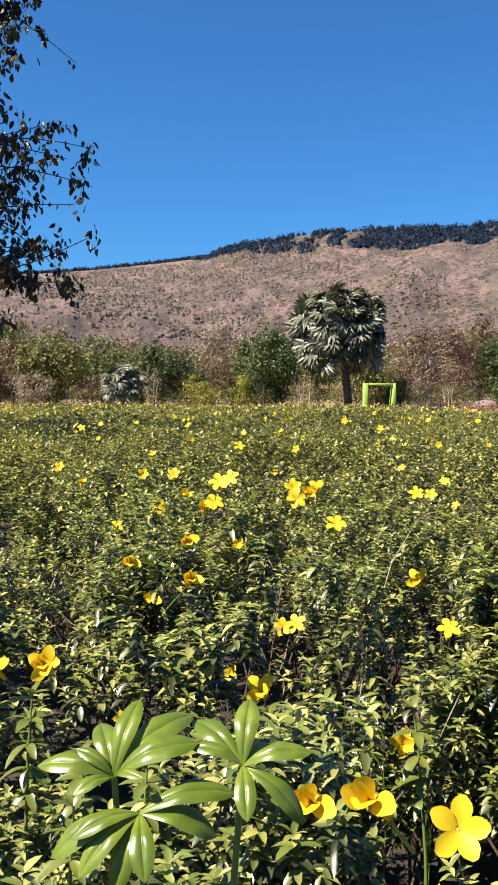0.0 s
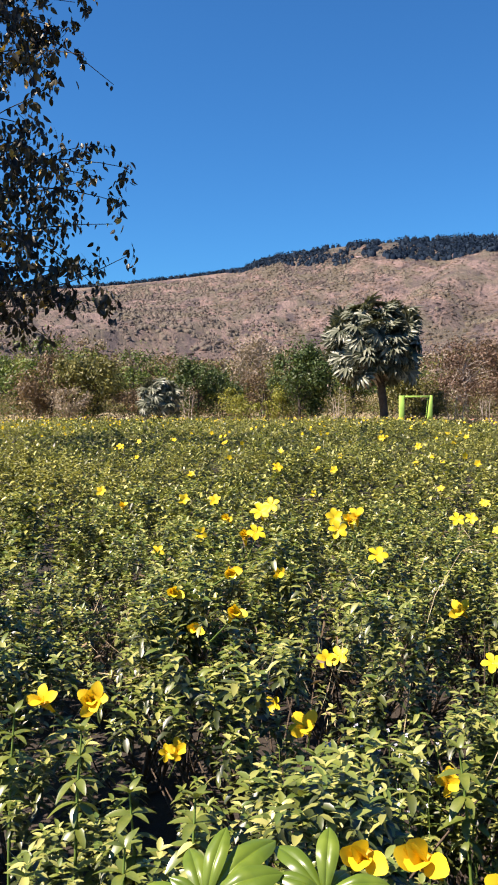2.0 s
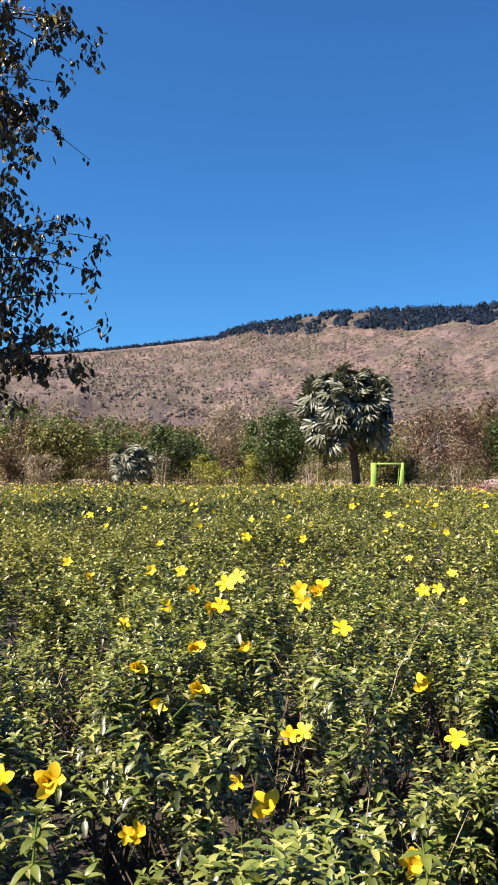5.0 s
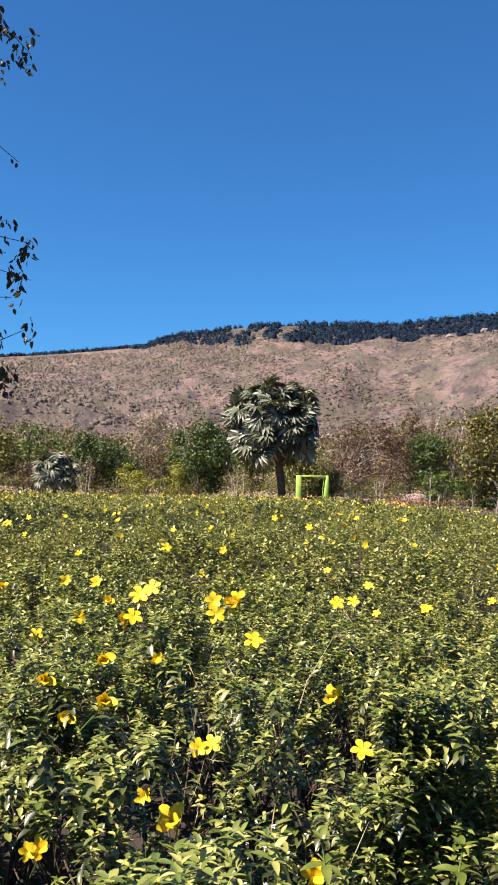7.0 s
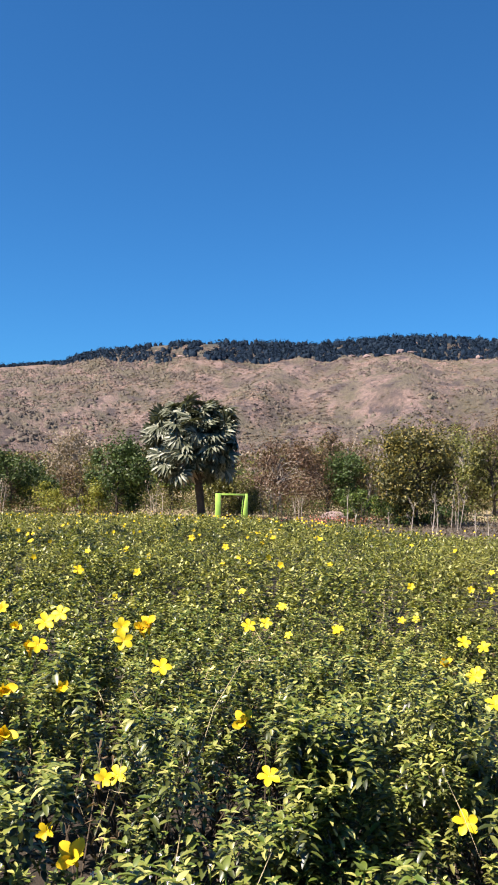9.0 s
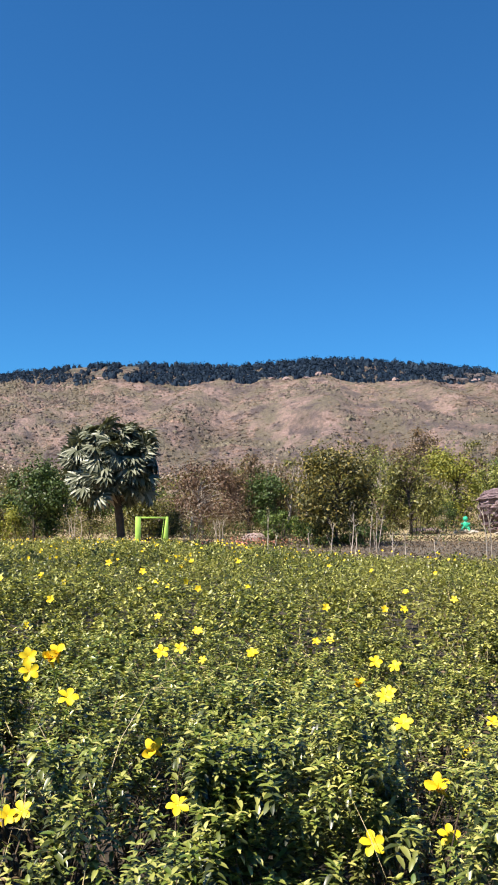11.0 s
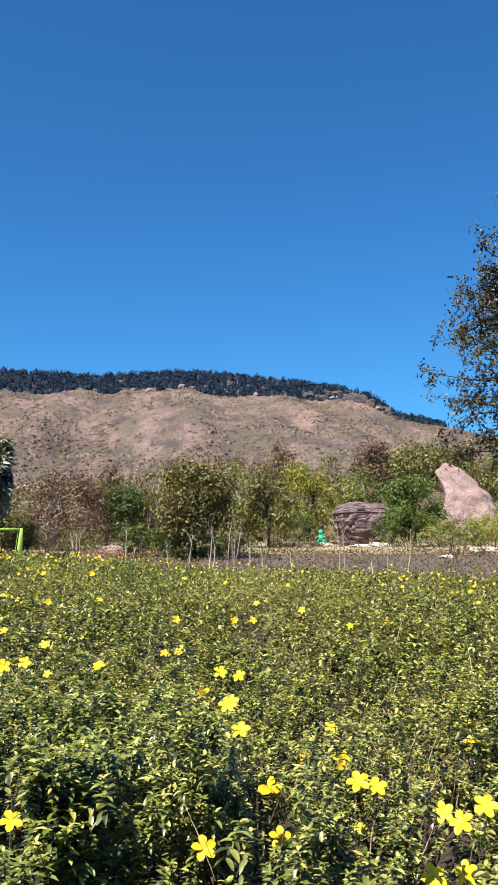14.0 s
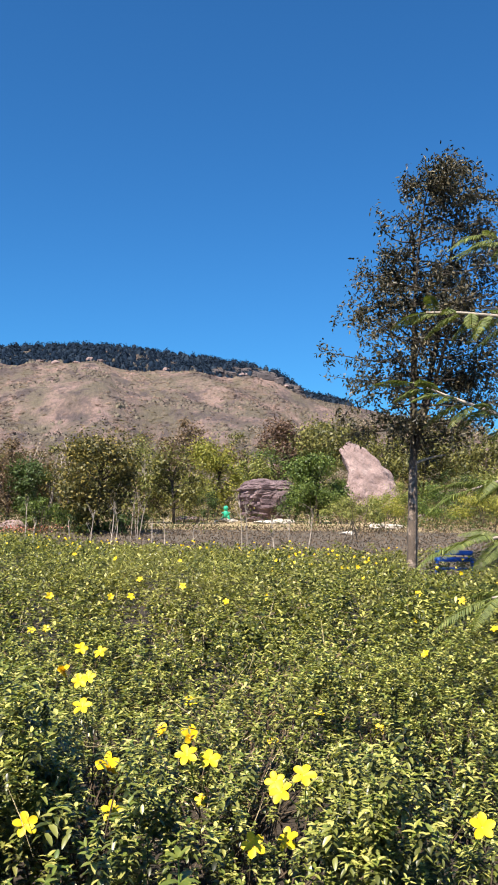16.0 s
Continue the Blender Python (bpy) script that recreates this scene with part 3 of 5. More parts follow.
def make_flower(label, mesh, squash, seed):
    rng = np.random.RandomState(seed)
    f = tagged(new("allamanda_flower"), label, "flower", "allamanda flowers")
    part("tube", TUBE, f)
    part("throat", THROAT, f)
    part("calyx", CALYX, f)
    for k in range(5):
        p = part("petal", mesh, f)
        p.matrix_local = pose(0, 0, 0.002, 0, 0, k * 72 + rng.uniform(-8, 8)) @ pose(0, 0, 0, rng.uniform(-14, 14) * (1 + squash / 30), -squash + rng.uniform(-10, 10) * (1 + abs(squash) / 30), 0)
    stalk = tube([(0.02, -0.02, -0.22), (0.012, -0.01, -0.14), (0, 0, -0.058)], [0.003, 0.0026, 0.0022], 5)
    part("stalk", mesh_of("flower_stalk", *stalk, M_GREEN_STEM), f)
    return f


def facing(x, y, z, toward, up, size, spin):
    """Pose of a flower whose mouth looks along the azimuth toward (degrees from +y to +x), raised by up degrees."""
    return pose(x, y, z) @ pose(0, 0, 0, 0, 0, -toward) @ pose(0, 0, 0, up - 90, 0, 0) @ pose(0, 0, 0, 0, 0, spin) @ Matrix.Scale(size, 4)

# open flowers by stretches of the field, then wilting ones
OPEN_WEST = [
    (-0.59, 3.95, 1.08, 0.89), (-0.32, 3.23, 1.12, 0.89), (-0.31, 3.69, 1.09, 0.89), (-0.62, 3.65, 0.97, 0.89), (-0.32, 3.03, 1.07, 0.89), (-0.04, 3.24, 1.10, 1.00), (-0.03, 3.05, 1.08, 0.89),
    (0.10, 2.88, 1.02, 0.89), (-0.07, 2.73, 0.71, 0.89), (-0.03, 2.73, 0.72, 0.89), (0.42, 2.56, 0.76, 0.89), (0.52, 3.95, 1.00, 0.89), (-0.24, 2.72, 0.56, 0.89), (-0.15, 2.56, 0.56, 0.84),
    (-0.51, 2.32, 0.56, 0.73), (0.25, 2.22, 0.56, 0.73),
]
OPEN_EAST = [
    (1.39, 3.41, 0.87, 0.88), (1.51, 3.67, 0.83, 0.88), (1.21, 2.77, 0.91, 0.88), (1.36, 2.20, 0.87, 0.89), (1.51, 2.36, 0.80, 0.89), (2.12, 3.05, 0.64, 0.89), (1.73, 2.32, 0.71, 0.89),
    (1.54, 1.95, 0.81, 0.89), (1.59, 1.91, 0.86, 0.89), (2.45, 3.17, 0.68, 0.89), (0.89, 2.21, 0.74, 0.88), (1.21, 2.43, 0.66, 0.88), (1.63, 2.68, 0.56, 0.65), (1.78, 1.41, 0.85, 0.93),
    (1.63, 2.06, 0.63, 0.90), (1.48, 2.00, 0.66, 0.90),
]
OPEN_FURTHER = [
    (-2.24, 8.76, 1.10, 1.09), (-2.58, 11.15, 1.05, 0.98), (-0.79, 4.25, 1.05, 0.89), (-0.43, 6.09, 1.08, 1.05), (-0.92, 4.22, 0.79, 0.89), (0.70, 4.66, 0.91, 0.89), (1.08, 4.59, 0.88, 0.89),
    (-0.17, 6.11, 0.89, 0.73), (-0.02, 6.49, 1.03, 0.95), (-0.18, 9.86, 1.02, 0.93), (0.60, 10.74, 1.11, 1.10), (0.89, 9.22, 1.08, 1.03), (1.66, 10.89, 1.11, 1.10), (2.20, 10.52, 1.11, 1.10),
    (0.75, 6.30, 0.91, 0.76), (0.93, 5.59, 0.89, 0.73), (0.78, 4.38, 0.89, 0.60), (-1.29, 4.53, 1.06, 0.89), (-1.14, 6.63, 0.98, 0.87), (-2.08, 8.84, 0.98, 0.86), (1.97, 8.89, 0.92, 0.78),
]
OPEN_FURTHER_EAST = [
    (1.57, 4.00, 0.91, 0.88), (1.66, 3.97, 0.89, 0.89), (2.07, 3.78, 0.65, 0.89), (1.86, 5.75, 1.00, 0.88), (2.37, 5.95, 0.96, 0.82), (2.59, 6.12, 0.94, 0.80), (3.16, 7.46, 0.96, 0.83),
    (3.24, 6.62, 0.96, 0.82), (3.18, 5.65, 0.92, 0.78), (1.54, 4.91, 0.89, 0.66), (1.64, 4.95, 0.89, 0.63), (1.04, 4.36, 0.92, 0.77), (0.94, 5.55, 0.89, 0.72), (2.81, 3.23, 0.56, 0.88),
    (3.21, 3.36, 0.87, 0.68), (4.67, 4.72, 0.96, 0.85), (4.27, 3.97, 0.87, 0.75),
]
WILTED = [
    (-0.57, 4.28, 0.95, 0.89), (0.06, 3.70, 1.04, 0.89), (-0.38, 2.70, 0.99, 0.89), (-0.58, 2.82, 0.90, 0.89), (-0.34, 2.45, 0.92, 0.89), (-0.50, 2.84, 0.77, 0.89), (0.40, 3.02, 0.80, 0.89),
    (-1.27, 4.91, 0.93, 0.78), (-0.25, 3.18, 0.89, 0.60), (0.03, 3.70, 1.02, 0.89), (-0.40, 3.43, 0.99, 0.89), (1.72, 2.99, 0.70, 0.89), (1.25, 2.58, 0.75, 0.88), (1.49, 4.03, 0.80, 0.88),
    (1.01, 4.56, 0.64, 0.88), (1.86, 3.61, 0.56, 0.77), (0.06, 1.09, 0.95, 0.94), (-0.01, 1.21, 0.89, 0.93), (-0.12, 2.22, 0.68, 0.92), (-0.64, 2.05, 0.80, 0.92), (0.24, 2.19, 0.56, 0.79),
    (-0.63, 2.04, 0.80, 0.92), (-0.84, 2.27, 0.71, 0.91), (-0.48, 2.33, 0.56, 0.73),
]
OPEN_CLOSE = [
    (0.14, 0.97, 0.98, 0.80),
]

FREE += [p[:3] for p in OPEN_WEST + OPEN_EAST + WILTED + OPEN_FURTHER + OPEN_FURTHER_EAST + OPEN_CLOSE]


def build_flowers():
    rng = random.Random(5)
    fresh = [make_flower("open bright yellow allamanda flower above the leaves", PETAL, s, k) for k, s in enumerate((4, -6, 14))]
    old = [make_flower("wilting orange-yellow allamanda flower among the leaves", PETAL_OLD, s, 10 + k) for k, s in enumerate((46, 64))]
    used = set()
    for places, kinds in ((OPEN_CLOSE + OPEN_WEST + OPEN_EAST + OPEN_FURTHER + OPEN_FURTHER_EAST, fresh), (WILTED, old)):
        for x, y, z, big in places:
            f = rng.choice(kinds)
            back = math.degrees(math.atan2(-x, -y))
            m = facing(x, y, z, back + rng.uniform(-12, 38), rng.uniform(20, 52), big if kinds is fresh else big * 1.15, rng.uniform(0, 72))
            if f in used:
                copy_thing(f, m)
            else:
                f.matrix_basis = m
                used.add(f)


build_flowers()


def build_near_bushes():
    rng = np.random.RandomState(11)
    step = 0.72
    for i in range(-5, 8):
        for j in range(1, 9):
            cx, cy = (i + 0.5 * (j % 2)) * step + rng.uniform(-0.1, 0.1), j * step + 0.45 + rng.uniform(-0.1, 0.1)
            az, r = math.degrees(math.atan2(cx, cy)), math.hypot(cx, cy)
            if not (-28 - 20 / r < az < 50 + 20 / r) or not 0.9 < r < 5.6:
                continue
            bush(rng, cx, cy, step, "allamanda bush with glossy narrow green leaves in whorls")


def scatter(rng, r0, r1, density, az0=-24.0, az1=50.0):
    area = 0.5 * math.radians(az1 - az0) * (r1 * r1 - r0 * r0)
    n = int(area * density)
    az = np.radians(rng.uniform(az0, az1, n))
    r = np.sqrt(rng.uniform(r0 * r0, r1 * r1, n))
    return r * np.sin(az), r * np.cos(az)


def heaps(rng, r0, r1, density, per, spread):
    """Places and heights of shoots on rounded heaps, with gaps between the heaps."""
    x, y = scatter(rng, r0, r1, density / per)
    x, y = np.repeat(x, per), np.repeat(y, per)
    drop = np.repeat(rng.normal(0.03, 0.06, len(x) // per), per)
    dx, dy = rng.normal(0, spread, len(x)), rng.normal(0, spread, len(y))
    top = canopy(x, y) + drop - (dx * dx + dy * dy) * 0.045 / spread ** 2
    ok = in_field(x + dx, y + dy)
    return (x + dx)[ok], (y + dy)[ok], top[ok]


def build_field():
    rng = np.random.RandomState(21)
    pieces = []
    x, y, top = heaps(rng, 5.2, 8.6, 290, 24, 0.085)
    p = np.stack([x, y, top - 0.42 * rng.uniform(0, 1, len(x)) ** 1.5], -1)
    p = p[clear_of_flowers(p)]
    pieces.append(shoots(rng, p, rng.normal(0, 0.25, p.shape) * [1, 1, 0], rng.uniform(0.038, 0.060, len(p)), 2, 4, 1)[:2])
    for r0, r1, density, size in ((8.5, 15, 150, 0.071), (15, 27, 50, 0.11), (27, 51, 15, 0.155)):
        x, y, top = heaps(rng, r0, r1, density, 20 if r1 < 16 else 14, 0.13 if r1 < 16 else 0.23)
        p = np.stack([x, y, top - 0.4 * rng.uniform(0, 1, len(x)) ** 1.5], -1)
        pieces.append(shoots(rng, p, rng.normal(0, 0.3, p.shape) * [1, 1, 0], size * rng.uniform(0.8, 1.25, len(p)), 2, 4, 0)[:2])
    v, q = joined(pieces)
    tagged(new("allamanda_field", mesh_of("allamanda_field", v, q, M_LEAF_FAR)), "wide field of low allamanda bushes with olive green leaves", "bushes", kind="stuff")
    # far flowers, past counting
    x, y = scatter(rng, 7.5, 52, 1.0)
    ok = in_field(x, y) & (rng.uniform(0, 1, len(x)) < 0.35 + 0.5 * smooth(np.hypot(x, y), 8, 20)) & (wavy(x, y, 3.0, 31) > -0.35)
    x, y = x[ok], y[ok]
    r = np.hypot(x, y)
    at = np.stack([x, y, canopy(x, y) + rng.uniform(0.0, 0.09, len(x))], -1)
    back = unit(np.stack([-x, -y, 0.7 * r], -1) + 0.5 * rng.normal(size=(len(x), 3)) * r[:, None])
    side = unit(np.cross(back, (0, 0, 1.0)))
    up = np.cross(side, back)
    out = []
    spin = rng.uniform(0, 6.28, len(x))
    for k in range(5):
        a = spin + k * 1.2566
        d = np.cos(a)[:, None] * side + np.sin(a)[:, None] * up + 0.2 * back
        out.append(flakes(at, d, back, 0.039, 0.036))
    v, q = joined(out)
    tagged(new("far_allamanda_flowers", mesh_of("far_allamanda_flowers", v, q, M_PETAL)), "small yellow allamanda flowers dotted over the field", "flowers", kind="stuff")
    # thin brown twigs and dead straw between the bushes
    x, y = scatter(rng, 1.6, 16, 7)
    ok = in_field(x, y)
    x, y = x[ok], y[ok]
    at = np.stack([x, y, canopy(x, y) - rng.uniform(0.05, 0.4, len(x))], -1)
    d = any_way(rng, len(x), 0.9)
    v, q = blades(at, d, any_way(rng, len(x)), rng.uniform(0.06, 0.22, len(x)), rng.uniform(0.002, 0.004, len(x)), 2, 0.3, 0.1)
    tagged(new("dry_twigs", mesh_of("dry_twigs", v, q, M_STRAW)), "thin dry twigs and straw between the bushes", "twigs", kind="stuff")


build_near_bushes()
build_field()


# ---- sugar palm ----
def fan(rng, petiole, radius, droop, hang, segments=19):
    """A fan frond along +x: a stalk and a fan of narrow pleats with drooping tips."""
    stalk = tube([(0, 0, 0), (petiole * 0.5, 0, 0.05 * petiole), (petiole, 0, 0)], [0.05, 0.035, 0.025], 5)
    a = np.linspace(-2.0, 2.0, segments) + rng.normal(0, 0.03, segments)
    d = np.stack([np.cos(a), np.sin(a), 0.12 * np.cos(np.arange(segments) * np.pi)], -1)
    n = np.tile([math.sin(hang), 0.0, math.cos(hang)], (segments, 1))
    d = np.stack([d[:, 0] * math.cos(hang) + d[:, 2] * math.sin(hang), d[:, 1], d[:, 2] * math.cos(hang) - d[:, 0] * math.sin(hang)], -1)
    ln = radius * (0.80 + 0.20 * np.cos(a * 0.7)) * rng.uniform(0.88, 1.06, segments)
    leaf = blades(np.tile([petiole, 0, 0.0], (segments, 1)), d, n, ln, ln * 0.27, 4, 0.26, droop * rng.uniform(0.7, 1.9, segments),
                  lambda u: np.where(u < 0.6, 0.05 + 0.95 * u / 0.6, 1 - (u - 0.6) / 0.4 * 0.95))
    return joined([stalk, leaf])


def palm(name, x, y, trunk_h, crown_r, fronds, label, dead=8, stalk=0.70, blade=0.29, lean=0.1, thick=1.0):
    rng = np.random.RandomState(int(x * 10) % 1000 + 3)
    z0 = float(height(x, y))
    p = tagged(new(name), label, "palm tree")
    p.location = (x, y, z0)
    t = np.linspace(0, 1, 12)
    line = np.stack([lean * np.sin(t * 1.6) ** 2, 0.05 * t, trunk_h * t - 0.1], -1)
    part("trunk", mesh_of("palm_trunk", *tube(line, np.interp(t, [0, 0.1, 0.8, 1], [0.42, 0.30, 0.27, 0.34]) * thick * crown_r / 3.2 + 0.012 * np.sin(t * 90), 10), M_BARK), p)
    green = [mesh_of("frond", *fan(rng, crown_r * stalk, crown_r * blade, dr, hang), M_PALM) for dr, hang in ((0.16, 0.15), (0.22, 0.5), (0.30, 0.85), (0.36, 1.15))]
    brown = [mesh_of("dead_frond", *fan(rng, crown_r * 0.5, crown_r * 0.40, dr, 0.5), M_PALM_DEAD) for dr in (0.6, 0.8)]
    for k in range(fronds):
        up = math.degrees(math.asin(0.97 - 1.80 * (k + 0.5) / fronds))
        ob = part("frond", green[rng.randint(1, 4) if up > 25 else rng.randint(0, 3) if up > -15 else rng.randint(0, 2)], p)
        ob.matrix_local = \
            pose(line[-1][0], line[-1][1], trunk_h + min(0.0, math.sin(math.radians(up))) * 0.36 * crown_r) @ pose(0, 0, 0, 0, 0, k * 137.5 + rng.uniform(-14, 14)) @ pose(0, 0, 0, 0, -max(up, 0.6 * up) + rng.uniform(-8, 8), 0) @ \
            pose(0, 0, 0, rng.uniform(-85, 85), 0, 0) @ Matrix.Scale(rng.uniform(0.62, 1.04) * (0.86 if up > 52 else 1.0), 4)
    for k in range(dead):
        ob = part("dead_frond", brown[k % 2], p, "dry grey hanging frond")
        ob.matrix_local = pose(line[-1][0], line[-1][1], trunk_h - 0.25) @ pose(0, 0, 0, 0, 0, 180 + rng.uniform(-75, 75)) @ pose(0, 0, 0, 0, rng.uniform(35, 62), 0) @ pose(0, 0, 0, rng.uniform(-30, 30), 0, 0)
    return p


palm("sugar_palm", 3.55, 55.9, 5.6, 3.65, 320, "tall sugar palm with a round crown of grey-green fan fronds", 3, 0.72, 0.27, -0.5, 0.8)


# ---- trees ----
def limb(rng, a, b, r0, r1, wobble, k=6, sides=5):
    t = np.linspace(0, 1, k)[:, None]
    a, b = np.asarray(a, float), np.asarray(b, float)
    bend = rng.normal(0, wobble, 3) * np.linalg.norm(b - a)
    line = a * (1 - t) + b * t + np.sin(t * np.pi) * bend + np.array([0, 0, 1.0]) * (t - t * t) * 0.15 * np.linalg.norm(b - a)
    return tube(line, np.linspace(r0, r1, k), sides), line


def tree(name, x, y, tall, wide, low, leaf, count, mat, bark, label, category="tree", clumps=16, seed=0, hang=0.0, trunk_r=None, stems=1, narrow=0.42, z0=None):
    """A tree or shrub: tapered trunk, limbs to clumps spread through the crown, leaves round the clumps. low: height where the crown starts."""
    rng = np.random.RandomState(seed)
    z0 = float(height(x, y)) if z0 is None else z0
    ob = tagged(new(name), label, category)
    ob.location = (x, y, z0 - 0.05)
    tr = trunk_r or 0.018 * tall + 0.02
    wood, centres = [], []
    mid = (tall + low) / 2
    for s in range(stems):
        foot = np.array([rng.normal(0, 0.12), rng.normal(0, 0.12), 0]) * (stems > 1) * wide
        head = foot * 1.5 + np.array([rng.normal(0, 0.05) * tall, rng.normal(0, 0.05) * tall, low + 0.62 * (tall - low)])
        piece, line = limb(rng, foot, head, tr, tr * 0.35, 0.03, 9)
        wood.append(piece)
        for k in range(max(3, clumps // stems)):
            d = any_way(rng, 1, 0.15)[0]
            grow = rng.uniform(0.45, 0.92)
            c = np.array([d[0] * wide / 2, d[1] * wide / 2, d[2] * (tall - low) / 2]) * grow + [foot[0], foot[1], mid]
            start = line[np.clip(int(np.interp(c[2], line[:, 2], range(9)) - 2 + rng.randint(0, 2)), 2, 8)]
            piece, _ = limb(rng, start, c, tr * 0.35, tr * 0.08, 0.08, 4, 4)
            wood.append(piece)
            centres.append(c)
            for _ in range(2):
                piece, _ = limb(rng, c * 0.6 + start * 0.4, c + rng.normal(0, 0.16, 3) * wide, tr * 0.12, tr * 0.04, 0.1, 3, 3)
                wood.append(piece)
    part("trunk", mesh_of("tree_trunk", *joined(wood), bark), ob)
    if count:
        count, leaf = (int(count * 2.2), leaf * 0.9) if count > 400 else (count, leaf)
        centres = np.array(centres)
        which = rng.randint(0, len(centres), count)
        size = rng.uniform(0.5, 1.45, len(centres))[which][:, None]
        p = centres[which] + rng.normal(0, 1, (count, 3)) * size * [wide * 0.085, wide * 0.085, min((tall - low) * 0.085, wide * 0.09)]
        p[:, 2] = np.maximum(p[:, 2], low * 0.5 + 0.05)
        out = unit(p - centres[which]) * 1.1 + any_way(rng, count, 0.5) * 0.8
        d = np.cross(out, any_way(rng, count)) - np.array([0, 0, hang])
        v, q = flakes(p, d, out, leaf * rng.uniform(0.7, 1.3, count), leaf * narrow * rng.uniform(0.9, 1.5, count))
        part("crown", mesh_of("tree_crown", v, q, mat), ob)
    return ob


def seen_at(az, r, top_z, wide):
    """Plan place, height over the ground and width of a tree that stands at an azimuth and distance and reaches up to top_z."""
    x, y = spot(az, r)
    return x, y, top_z - float(height(x, y)) + 0.05, wide


DRY, GREEN = "dry thin-leaved tree among scrub below the hill", "leafy tree among scrub below the hill"
# azimuth, distance, height of the top, width, crown start (share of height), leaf, leaves, foliage, bark, label
TREES = [
    ("tree", -18.6, 66, 5.6, 6.0, 0.15, 0.28, 2600, M_T_BROWN, M_BARK, "brown dry " + DRY[4:]),
    ("tree", -15.9, 64, 5.6, 5.6, 0.2, 0.28, 3000, M_T_OLIVE, M_BARK, "dull olive " + GREEN),
    ("tree", -9.0, 66, 5.5, 3.8, 0.15, 0.24, 2200, M_T_DARK, M_BARK, "dark green " + GREEN),
    ("tree", -7.2, 69, 4.2, 3.4, 0.1, 0.22, 1800, M_T_DARK, M_BARK, "dark green " + GREEN),
    ("tree", -4.6, 86, 9.4, 6.4, 0.1, 0.3, 2000, M_T_GREY, M_BARK_PALE, "grey-brown " + DRY),
    ("tree", -2.05, 62, 6.3, 5.2, 0.12, 0.28, 3600, M_T_DARK, M_BARK, "rounded dark green " + GREEN),
    ("tree", 5.4, 63, 4.0, 3.8, 0.1, 0.24, 1800, M_T_OLIVE, M_BARK, "olive " + GREEN),
    ("tree", 9.1, 66, 6.6, 6.0, 0.25, 0.24, 2400, M_T_RED, M_BARK_PALE, "reddish-brown " + DRY),
    ("tree", 12.1, 70, 7.5, 6.2, 0.25, 0.26, 3000, M_T_BROWN, M_BARK, "brown " + DRY),
    ("tree", 13.4, 67, 5.9, 3.4, 0.15, 0.24, 2200, M_T_DARK, M_BARK, "dark green " + GREEN),
    ("tree", 14.4, 70, 8.0, 2.8, 0.35, 0.2, 260, M_T_GREY, M_BARK_PALE, "almost bare tree with pale stems"),
    ("tree", 15.6, 71, 8.2, 3.0, 0.35, 0.2, 240, M_T_GREY, M_BARK_PALE, "almost bare tree with pale stems"),
    ("tree", 17.9, 56, 7.2, 5.6, 0.16, 0.26, 5600, M_T_BIG_LEAF, M_BARK, "olive and yellow big-leaved tree beside the dark plot"),
    ("tree", 20.8, 74, 7.9, 5.6, 0.2, 0.2, 2600, M_T_FEATHER, M_BARK_PALE, "feathery light green tree below the hill"),
    ("tree", 22.9, 72, 7.6, 4.2, 0.25, 0.3, 1600, M_T_OLIVE, M_BARK, "olive " + GREEN),
    ("tree", 25.5, 87, 9.4, 5.8, 0.3, 0.3, 3200, M_T_YELLOW, M_BARK, "yellow-green " + GREEN),
    ("tree", 32.5, 80, 8.1, 5.0, 0.2, 0.27, 7600, M_T_GREEN, M_BARK, "dense bright green round tree by the rocks"),
    ("tree", 33.2, 122, 16.0, 13.0, 0.1, 0.55, 2800, M_T_OLIVE, M_BARK, "wide olive tree on the slope"),
    ("tree", 30.2, 119, 15.6, 6.4, 0.1, 0.42, 1800, M_T_RED, M_BARK, "reddish-brown tree on the slope"),
    ("tree", 28.2, 101, 9.0, 4.4, 0.1, 0.32, 1600, M_T_FEATHER, M_BARK, "light green tree on the slope"),
    ("tree", 23.5, 126, 15.8, 6.2, 0.1, 0.4, 1500, M_T_BROWN, M_BARK, "orange-brown dry tree on the slope"),
    ("tree", 39.6, 104, 11.2, 8.0, 0.1, 0.45, 2600, M_T_OLIVE, M_BARK, "olive tree on the slope"),
    ("tree", 43.2, 98, 11.0, 7.6, 0.1, 0.42, 2600, M_T_OLIVE, M_BARK, "olive tree on the slope"),
    ("tree", 36.6, 112, 12.4, 7.4, 0.1, 0.42, 2200, M_T_OLIVE, M_BARK, "olive tree on the slope"),
]
for k, (kind, az, r, top_z, wide, start, leaf, count, mat, bark, label) in enumerate(TREES):
    x, y, tall, wide = seen_at(az, r, top_z, wide)
    tree(kind, x, y, tall, wide * 1.08, tall * start * (0.45 if count > 400 else 1.0), leaf, count, mat, bark, label, clumps=28 if count > 400 else 10, seed=100 + k, stems=1 if count > 400 else 2)

